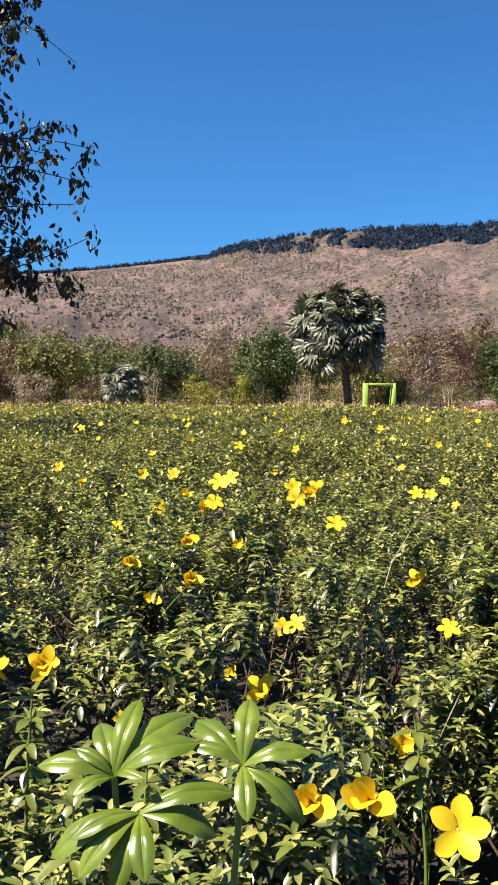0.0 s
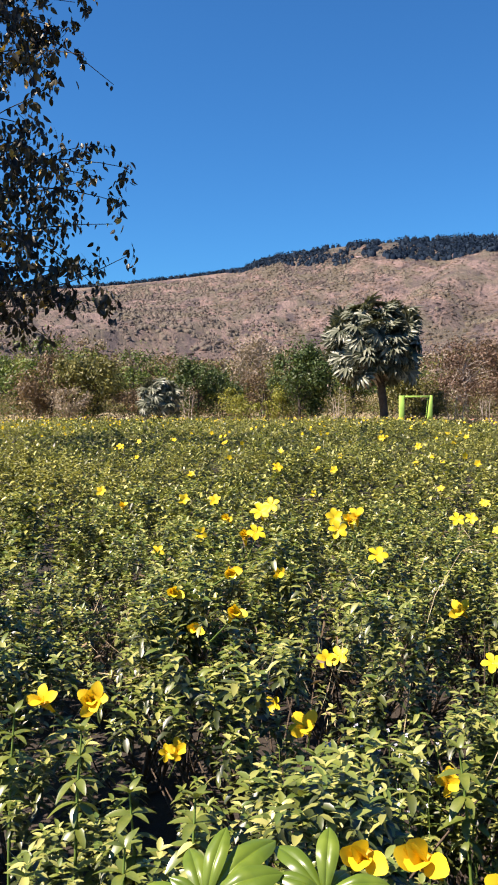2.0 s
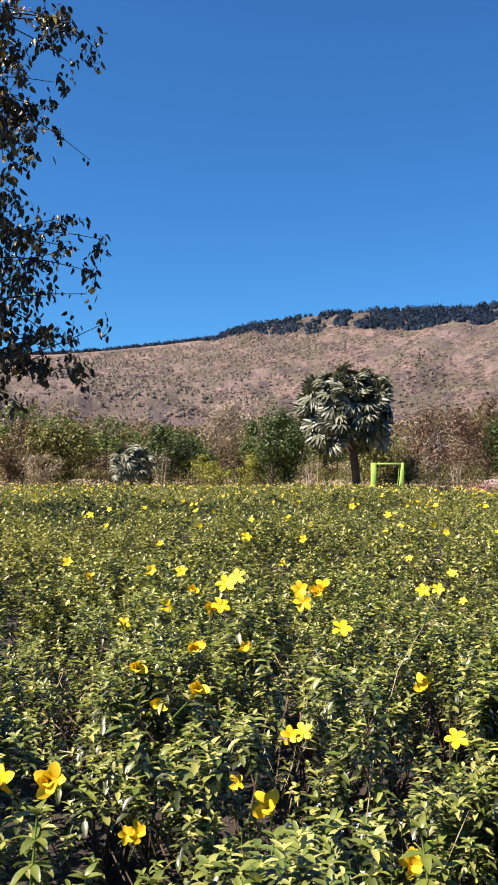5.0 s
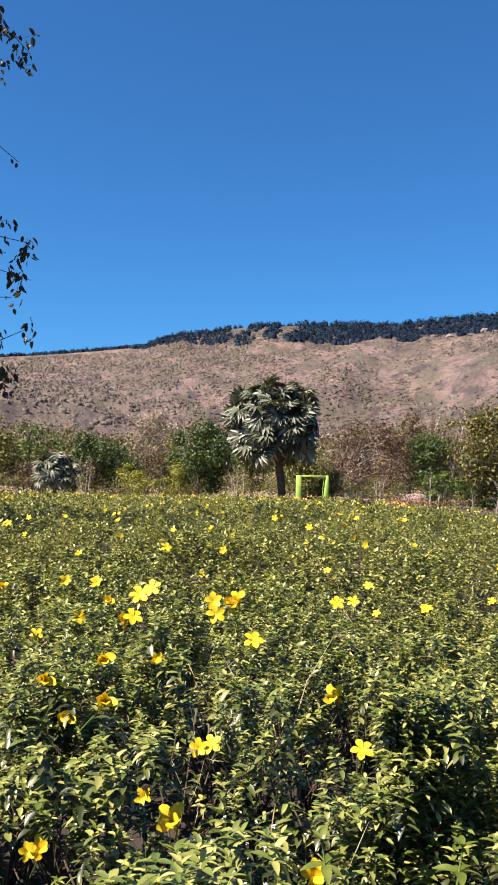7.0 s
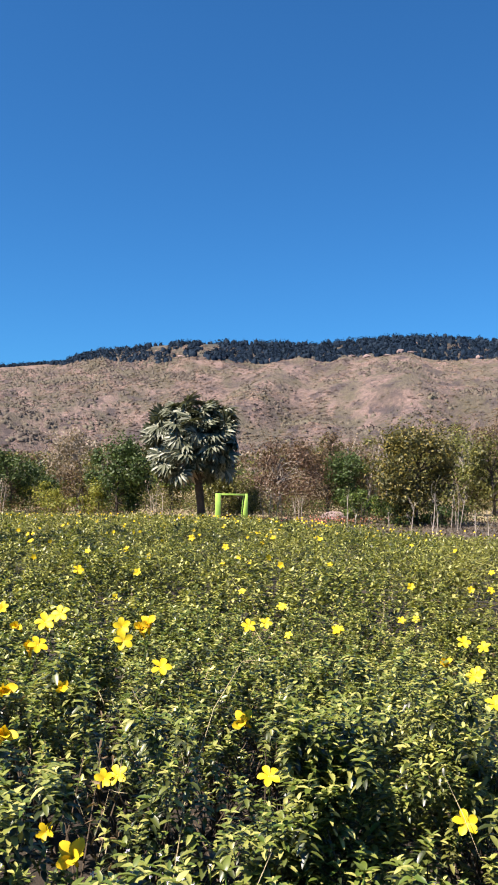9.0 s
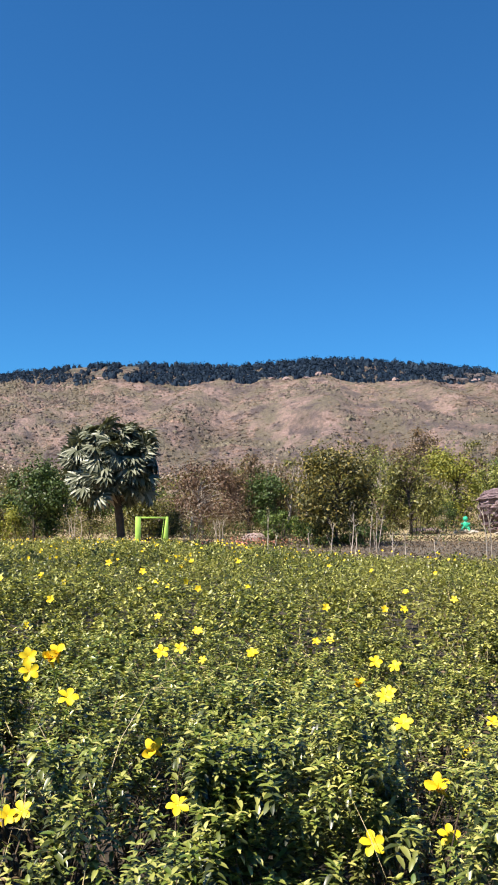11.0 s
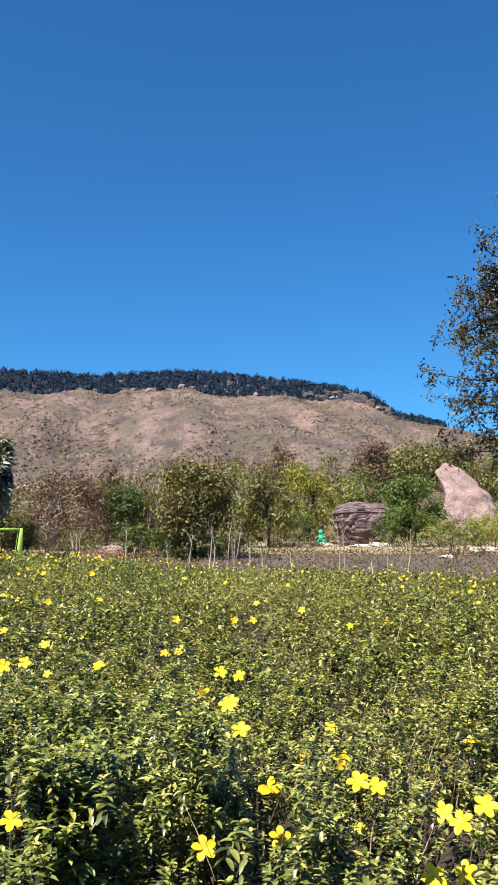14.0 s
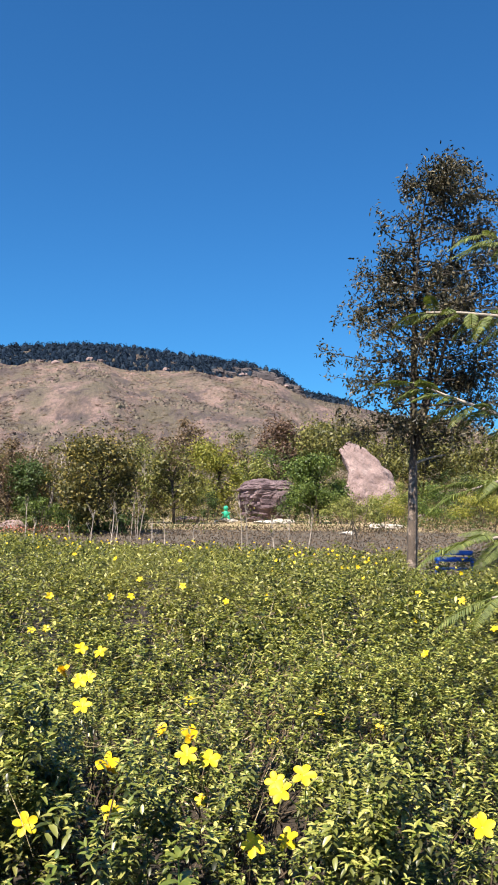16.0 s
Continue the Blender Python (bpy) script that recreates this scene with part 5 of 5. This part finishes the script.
def build_statue():
    x, y = spot(26.35, 80)
    z = float(height(x, y)) + 0.22
    bm = bmesh.new()
    for cx, cy, cz, sx, sy, sz in ((0, 0, 0.55, 0.30, 0.24, 0.38), (0, -0.03, 1.12, 0.24, 0.24, 0.24), (-0.22, -0.22, 0.28, 0.15, 0.30, 0.15), (0.24, -0.22, 0.30, 0.15, 0.30, 0.17),
                                   (-0.30, -0.38, 0.12, 0.12, 0.16, 0.16), (0.32, -0.38, 0.14, 0.12, 0.16, 0.18), (-0.32, -0.10, 0.66, 0.10, 0.20, 0.12), (0.32, -0.1, 0.66, 0.10, 0.20, 0.12)):
        made = bmesh.ops.create_icosphere(bm, subdivisions=2, radius=1.0)
        for v in made["verts"]:
            v.co = Vector((v.co.x * sx + cx, v.co.y * sy + cy, v.co.z * sz + cz))
    me = bpy.data.meshes.new("garden_statue")
    bm.to_mesh(me)
    bm.free()
    me.materials.append(M_MINT)
    ob = tagged(new("garden_statue", me), "mint green painted seated garden statue on a stone", "statue")
    ob.matrix_basis = pose(x, y, z, 0, 0, -26)


build_statue()


def sapling(x, y, tall, seed, label="bare pale sapling in the dark plot"):
    tree("sapling", x, y, tall, tall * 0.45, tall * 0.35, 0.12, 26, M_T_OLIVE, M_BARK_PALE, label, "sapling", clumps=5, seed=seed, trunk_r=0.035)


for k, (az, r, tall) in enumerate(((13.4, 46, 2.9), (14.0, 47, 1.6), (17.6, 42, 2.6), (18.9, 40, 3.2), (19.2, 46, 2.5), (21.8, 38, 2.0), (22.5, 40, 2.2), (27.7, 40, 3.4), (28.0, 46, 3.2),
                                   (29.9, 40, 2.3), (30.8, 40, 2.5), (32.1, 44, 3.0), (16.2, 50, 1.6), (24.6, 42, 1.8))):
    sapling(*spot(az, r), tall, 500 + k)


def build_staked():
    x, y = spot(35.0, 50)
    z = float(height(x, y))
    s = tagged(new("staked_sapling"), "young tree tied to a tripod of pale stakes", "sapling")
    s.location = (x, y, z)
    part("trunk", mesh_of("thin_trunk", *tube([(0, 0, 0), (0.02, 0, 1.2), (0, 0.03, 2.2)], [0.03, 0.025, 0.012], 6), M_BARK), s)
    for a in (0.4, 2.5, 4.6):
        part("stake", mesh_of("stake", *tube([(0.55 * math.cos(a), 0.55 * math.sin(a), 0), (0.02, 0, 1.3)], [0.025, 0.02], 5), M_BARK), s)
    rng = np.random.RandomState(8)
    p = rng.normal(0, 0.4, (260, 3)) * [1, 1, 0.7] + [0, 0, 2.2]
    part("crown", mesh_of("sapling_crown", *flakes(p, any_way(rng, 260), any_way(rng, 260, 0.5), 0.16, 0.06), M_T_OLIVE), s)


build_staked()


def build_blue_bench():
    c = tagged(new("plastic_bench"), "bright blue plastic bench at the edge of the field", "bench")
    c.matrix_basis = pose(16.0, 17.75, float(height(16.0, 17.75)), 0, 0, -38)
    part("seat", bevelled("seat", [box((-0.5, -0.25, 0.52), (0.5, 0.22, 0.57))], M_BLUE), c)
    for z in (0.72, 0.90):
        part("back_slat", bevelled("back_slat", [box((-0.5, 0.22, z), (0.5, 0.26, z + 0.13))], M_BLUE, 0.012), c)
    for sx in (-1, 1):
        part("armrest", bevelled("armrest", [box((sx * 0.5 - 0.04, -0.25, 0.76), (sx * 0.5 + 0.04, 0.22, 0.80))], M_BLUE), c)
        for sy in (-1, 1):
            part("leg", mesh_of("leg", *tube([(sx * 0.47, sy * 0.24, 0), (sx * 0.46, sy * 0.22, 0.78)], [0.035, 0.035], 6), M_BLUE), c)


build_blue_bench()

# ---- the two tall trees at the edge of the field ----
def tall_tree(x, y, tall, low, half, leaf, count, mat, label, seed, trunk_r, fork, hang, lean=(0.0, 0.0), branches=120, broad=0.55):
    """A tall tree: a trunk that forks into upright limbs, side branches with drooping leaf sprays. half: half widths of the crown from low to tall."""
    rng = np.random.RandomState(seed)
    z0 = float(height(x, y))
    ob = tagged(new("tall_tree"), label, "tree")
    ob.location = (x, y, z0 - 0.05)
    wood, leaves = [], []
    lean = np.array([lean[0], lean[1], 0.0])
    trunk, line = limb(rng, (0, 0, 0), lean * 0.2 * fork + [0, 0, fork], trunk_r, trunk_r * 0.72, 0.02, 8)
    tips = []
    for k in range(4):
        a = k * 1.6 + 0.4
        end = np.array([math.cos(a) * half[1] * 0.30, math.sin(a) * half[1] * 0.30, tall * (0.98, 0.86, 0.92, 0.78)[k]])
        end = end + lean * end[2]
        piece, run = limb(rng, line[-1], end, trunk_r * (0.62, 0.45, 0.5, 0.4)[k], 0.012, 0.03, 14)
        wood.append([piece])
        tips.append(run)
    for k in range(branches):
        run = tips[k % 4]
        i = rng.randint(1, 14)
        start = run[i]
        t = np.clip((start[2] - low) / (tall - low), 0, 1)
        reach = np.interp(t, np.linspace(0, 1, len(half)), half) * rng.uniform(0.45, 1.0)
        a = rng.uniform(0, 6.28)
        end = start * [0.3, 0.3, 0] + lean * start[2] * 0.7 + np.array([math.cos(a) * reach, math.sin(a) * reach, max(low, start[2] + rng.uniform(-0.25, 0.35) * reach)])
        piece, side = limb(rng, start, end, 0.022, 0.006, 0.08, 7)
        wood[k % 4].append(piece)
        for j in range(7):
            c = side[rng.randint(2, 7)] + rng.normal(0, 0.10, 3)
            tip = c + any_way(rng, 1, -0.1)[0] * rng.uniform(0.2, 0.55)
            piece, spray = limb(rng, c, tip, 0.005, 0.002, 0.1, 4, 3)
            wood[k % 4].append(piece)
            leaves.append(spray)
        leaves.append(side[3:])
    spots = np.concatenate([np.concatenate([s[:-1] + (s[1:] - s[:-1]) * f for f in (0.0, 0.5, 1.0)]) for s in leaves])
    pick = spots[rng.randint(0, len(spots), count)] + rng.normal(0, 0.07, (count, 3))
    d = any_way(rng, count)
    d[:, 2] -= hang
    ln = leaf * rng.uniform(0.6, 1.25, count)
    v, q = leaflets(pick, d, any_way(rng, count, 0.4), ln, ln * broad * rng.uniform(0.75, 1.25, count), 0.15, 0.25)
    part("trunk", mesh_of("tall_trunk", *joined([trunk]), M_BARK_TALL), ob)
    if lean[0]:
        spur, _ = limb(rng, line[-1] - [0, 0, 0.1], line[-1] + [0.62, -0.4, 0.12], 0.04, 0.012, 0.05, 6)
        part("limb", mesh_of("pale_limb", *spur, M_BARK_PALE), ob, "pale bare side limb")
    for one in wood:
        part("limb", mesh_of("tall_limb", *joined(one), M_BARK), ob)
    part("crown", mesh_of("tall_crown", v, q, mat), ob)


tall_tree(-6.63, 14.3, 12.8, 1.4, (3.0, 3.6, 3.5, 3.2, 2.2), 0.155, 14500, M_T_BRONZE, "tall tree with dark drooping bronze-green leaves", 701, 0.17, 2.6, 1.3, branches=170)
tall_tree(12.74, 15.5, 10.7, 3.8, (1.9, 2.75, 2.65, 2.2, 1.4, 0.5), 0.10, 27000, M_T_BRONZE_B, "tall slender tree with brownish dark leaves at the field edge", 702, 0.14, 3.3, 0.5, (0.065, -0.054), 150, 0.42)


# ---- close things ----
def broad_leaf(ahead, lift, length, width, rows=14):
    """A broad waxy leaf, widest past its middle: arched along its length, with a sunken midrib and raised halves."""
    ahead, lift = np.array(ahead.normalized()), np.array(lift.normalized())
    side = np.cross(ahead, lift)
    u, c = np.meshgrid(np.linspace(0, 1, rows + 1), np.array((-1, -0.75, -0.45, -0.18, -0.05, 0, 0.05, 0.18, 0.45, 0.75, 1)), indexing="ij")
    w = 1.62 * (u ** 0.95 + 0.05) * (1 - u ** 3.0) ** 0.85 + 0.02
    rise = 0.22 * np.minimum(np.abs(c) * 3.2, 1.0) - 0.24 * c * c + 0.05 * np.sin(u * 17 + 2 * c)
    v = (u * length)[..., None] * ahead + (c * w * width / 2)[..., None] * side + (rise * w * width / 2 + 0.14 * length * (np.sin(np.pi * u) - 0.9 * u * u))[..., None] * lift
    i, j = np.meshgrid(np.arange(rows), np.arange(10), indexing="ij")
    return v.reshape(-1, 3), np.stack([i * 11 + j, i * 11 + j + 1, (i + 1) * 11 + j + 1, (i + 1) * 11 + j], -1).reshape(-1, 4)


def build_close_shoot():
    """Young shoot tops with whorls of broad glossy leaves; each leaf by its run to the right, up and away, in millimetres."""
    s = tagged(new("allamanda_shoot"), "glossy bright green young allamanda shoot close to the camera's path", "shoot")
    s.location = (-0.10, 0.43, 0.75)
    side, rise, away = Vector((1, 0, 0)), Vector((0, 0.45, 0.893)), Vector((0, 0.893, -0.45))
    tops = (
        ((-0.121, 0.432, 1.281), ((-32, 6, -6), (-11, 25, 12), (7, 34, 4), (30, 31, 14), (34, 17, -2), (13, 1, -12), (-16, 12, -4), (-14, -6, -12), (4, 14, 8))),
        ((-0.063, 0.440, 1.284), ((-24, 22, 12), (2, 30, 6), (-23, 9, -4), (29, 8, -3), (3, -20, -16), (28, -21, 2), (12, 12, 14))),
        ((-0.108, 0.425, 1.268), ((-36, -15, -6), (6, -23, -16), (-25, -8, -14), (-22, -22, -12), (33, -6, 6), (39, 12, 8), (-8, -30, -6))),
    )
    for k, (top, runs) in enumerate(tops):
        top = Vector(top) - Vector(s.location)
        for i, (right, up, back) in enumerate(runs):
            d = (side * right + rise * up + away * back) / 1000
            ln = d.length * 1.06
            lift = Vector((0, -0.45, 0.9)) - d.normalized() * Vector((0, -0.45, 0.9)).dot(d.normalized())
            me = mesh_of("leaf", *broad_leaf(d, lift, ln, ln * (0.36, 0.40, 0.33)[i % 3]), M_LEAF_YOUNG)
            me.polygons.foreach_set("use_smooth", np.ones(len(me.polygons), bool))
            leaf = part("leaf", me, s)
            leaf.location = top
        line = [(0.02 * (k - 1), 0.03, 0), (0.5 * top.x, 0.5 * top.y + 0.02, 0.3), tuple(top)]
        part("stem", mesh_of("shoot_stem", *tube(line, [0.003, 0.0025, 0.0014], 6), M_GREEN_STEM), s)


build_close_shoot()


def build_grass_stalk():
    g = tagged(new("grass_stalk"), "long thin dry grass stalk with a feathery seed head", "grass stalk")
    g.location = (0.115, 2.3, 0.0)
    line = np.array([(0, 0, 0.0), (0.005, 0, 0.5), (0.05, 0.10, 0.75), (0.14, 0.3, 0.95), (0.24, 0.45, 1.06)])
    part("stalk", mesh_of("stalk", *tube(line, [0.002, 0.0019, 0.0016, 0.0013, 0.0008], 5), M_STRAW), g)
    rng = np.random.RandomState(9)
    n = 9
    part("seed_head", mesh_of("seed_head", *blades(np.tile(line[-1], (n, 1)), np.stack([rng.uniform(0.4, 1.2, n), rng.uniform(-0.2, 0.3, n), rng.uniform(-0.35, 0.3, n)], -1),
                                                   np.tile([0, 0, 1.0], (n, 1)), rng.uniform(0.05, 0.10, n), 0.003, 3, 0.2, 0.35), M_STRAW), g)


build_grass_stalk()


def leafy_shoot(x, y, top, leans, seed):
    """A sparse upright allamanda shoot with whorls of broad drooping leaves."""
    rng = np.random.RandomState(seed)
    s = tagged(new("allamanda_shoot"), "upright allamanda shoot with broad drooping leaves in whorls", "shoot", "leafy shoots")
    s.location = (x - leans, y, 0.0)
    line = np.array([(0, 0, 0), (0.15 * leans, 0.01, top * 0.5), (0.6 * leans, 0, top * 0.82), (leans, 0, top)])
    part("stem", mesh_of("shoot_stem", *tube(line, [0.005, 0.0045, 0.0035, 0.002], 6), M_GREEN_STEM), s)
    for k in range(5):
        u = 1 - 0.075 * k
        at = np.array([np.interp(u * top, line[:, 2], line[:, i]) for i in range(3)])
        for i in range(5):
            ob = part("leaf", SHOOT_LEAF[(i + k) % 3], s)
            ob.matrix_local = pose(*at) @ pose(0, 0, 0, 0, 0, 72 * i + 40 * k + rng.uniform(-15, 15)) @ pose(0, 0, 0, rng.uniform(-18, 18), (-48, -18, -2, 8, 14)[k] + rng.uniform(-12, 12), 0) @ Matrix.Scale((0.62, 0.9, 1.0, 1.0, 0.9)[k], 4)


SHOOT_LEAF = []
for ln in (0.062, 0.070, 0.055):
    SHOOT_LEAF.append(mesh_of("shoot_leaf", *blades([(0, 0, 0)], [(1, 0, 0)], [(0, 0, 1)], ln, ln * 0.40, 6, 0.18, 0.42), M_LEAF_SHOOT))
    SHOOT_LEAF[-1].polygons.foreach_set("use_smooth", np.ones(len(SHOOT_LEAF[-1].polygons), bool))
for k, (x, y, top, leans) in enumerate(((-0.09, 1.78, 0.79, 0.06), (-0.34, 1.76, 0.70, 0.02), (-0.64, 1.95, 0.76, 0.03), (-0.51, 1.88, 0.65, -0.02), (0.24, 2.01, 0.72, -0.04), (-0.45, 1.59, 0.68, 0.02),
                                        (-0.86, 2.1, 0.74, 0.03), (0.56, 1.98, 0.72, 0.05), (1.17, 1.81, 0.74, -0.02), (0.72, 1.85, 0.70, -0.03), (0.98, 1.7, 0.68, 0.03))):
    leafy_shoot(x, y, top, leans, 800 + k)


def build_feathery_branch():
    """A branch with finely divided leaves reaching in over the field from a tree beyond the path's end."""
    t = tagged(new("feathery_tree"), "young tree with fern-like finely divided leaves and pale branches", "tree")
    t.location = (4.6, 2.6, float(base_height(4.6, 2.6)))
    foot = np.array(t.location)
    rng = np.random.RandomState(33)

    def frond_mesh(length, pairs):
        pieces = [tube([(0, 0, 0), (length * 0.5, 0, 0.02), (length, 0, -0.03)], [0.003, 0.002, 0.001], 4)]
        at, way, ln = [], [], []
        for i in range(pairs):
            u = 0.10 + 0.88 * i / pairs
            for sgn in (-1, 1):
                at.append((length * u, 0, 0.02 * math.sin(math.pi * u) - 0.03 * u * u))
                way.append((0.35, sgn * 1.0, -0.25 + rng.normal(0, 0.10)))
                ln.append(0.042 * math.sin(math.pi * (0.16 + 0.78 * u)) + 0.006)
        pieces.append(leaflets(at, way, np.tile([0, 0, 1.0], (len(at), 1)), np.array(ln), np.array(ln) * 0.17, 0.2, 0.3))
        return mesh_of("frond", *joined(pieces), M_FERN)

    meshes = [frond_mesh(0.27, 26), frond_mesh(0.34, 32), frond_mesh(0.22, 22)]
    part("trunk", mesh_of("feathery_trunk", *tube([(0, 0, 0), (-0.05, 0.02, 1.0), (0.0, 0.1, 2.0), (0.1, 0.1, 3.4)], [0.05, 0.045, 0.035, 0.015], 8), M_BARK_PALE), t)
    branches = [((4.6, 2.6, 1.75), (3.9, 3.35, 2.1), (3.44, 3.74, 2.36)), ((4.6, 2.6, 2.3), (3.9, 3.2, 2.75), (3.3, 3.45, 2.70)), ((4.6, 2.6, 1.3), (3.7, 2.7, 1.60), (3.02, 2.86, 1.46)),
                ((4.6, 2.6, 1.0), (3.6, 2.65, 1.32), (3.08, 2.74, 1.22)), ((4.6, 2.6, 2.6), (4.0, 3.1, 3.05), (3.5, 3.2, 3.1)), ((4.6, 2.6, 1.5), (3.9, 3.0, 1.95), (3.3, 3.1, 1.72))]
    for k, line in enumerate(branches):
        line = np.array(line) - foot
        s = np.linspace(0, 1, 8)[:, None]
        curve = line[0] * (1 - s) ** 2 + 2 * line[1] * s * (1 - s) + line[2] * s * s
        b = part("branch", mesh_of("branch", *tube(curve, np.linspace(0.02, 0.006, 8), 6), M_BARK_PALE), t)
        for i in range(17):
            u = 0.40 + 0.60 * i / 16
            p = line[0] * (1 - u) ** 2 + 2 * line[1] * u * (1 - u) + line[2] * u * u
            f = part("frond", meshes[(i + k) % 3], b)
            f.matrix_local = pose(*p) @ pose(0, 0, 0, 0, 0, 160 + (48 if i % 2 else -48) + rng.uniform(-22, 22)) @ pose(0, 0, 0, rng.uniform(-28, 28), rng.uniform(-8, 30), 0)


build_feathery_branch()


def build_white_weeds():
    """Small weeds with pale lilac-white flower heads in a hollow between the bushes."""
    rng = np.random.RandomState(45)
    pieces, heads = [], []
    for k in range(70):
        x, y = 0.05 + rng.normal(0, 0.12), 2.28 + rng.normal(0, 0.10)
        top = np.array([x, y, 0.58 + rng.uniform(-0.12, 0.10)])
        pieces.append(tube([(x, y, 0.15), top * [1, 1, 0] + [0.01, 0, 0.35], top], [0.0015, 0.0012, 0.001], 4))
        heads.append(blades(np.tile(top, (9, 1)), any_way(rng, 9, 0.8), any_way(rng, 9, 0.5), 0.007, 0.004, 2))
    tagged(new("weed_stems", mesh_of("weed_stems", *joined(pieces), M_GREEN_STEM)), "thin green weed stems between the bushes", "weeds", kind="stuff")
    tagged(new("weed_flowers", mesh_of("weed_flowers", *joined(heads), M_WHITE_FLOWER)), "tiny lilac-white weed flowers between the bushes", "flowers", kind="stuff")


build_white_weeds()


def build_dry_patches():
    """Brown withered leaves and twigs on a few dying bushes."""
    rng = np.random.RandomState(58)
    at = []
    for x, y, wide, m in ((1.85, 2.75, 0.16, 170), (2.3, 3.6, 0.3, 260), (0.95, 4.6, 0.35, 240), (-0.9, 3.4, 0.22, 150), (-0.1, 2.55, 0.12, 80), (3.2, 5.2, 0.5, 300), (2.1, 6.5, 0.7, 300), (5.5, 9.0, 1.0, 400)):
        px, py = x + rng.normal(0, wide, m), y + rng.normal(0, wide, m)
        at.append(np.stack([px, py, canopy(px, py) - rng.uniform(-0.03, 0.30, m)], -1))
    at = np.concatenate(at)
    m = len(at)
    leaves = leaflets(at, any_way(rng, m, -0.4), any_way(rng, m, 0.3), rng.uniform(0.018, 0.036, m), rng.uniform(0.006, 0.012, m), 0.3, 0.5)
    twigs = blades(at[::2] - [0, 0, 0.1], any_way(rng, len(at[::2]), 1.2), any_way(rng, len(at[::2])), rng.uniform(0.08, 0.2, len(at[::2])), 0.003, 2, 0.3, 0.15)
    tagged(new("withered_leaves", mesh_of("withered_leaves", *leaves, M_T_BROWN)), "curled brown withered leaves on dying bushes", "leaves", kind="stuff")
    tagged(new("withered_twigs", mesh_of("withered_twigs", *twigs, M_STRAW)), "pale brown twigs of dying bushes", "twigs", kind="stuff")


build_dry_patches()
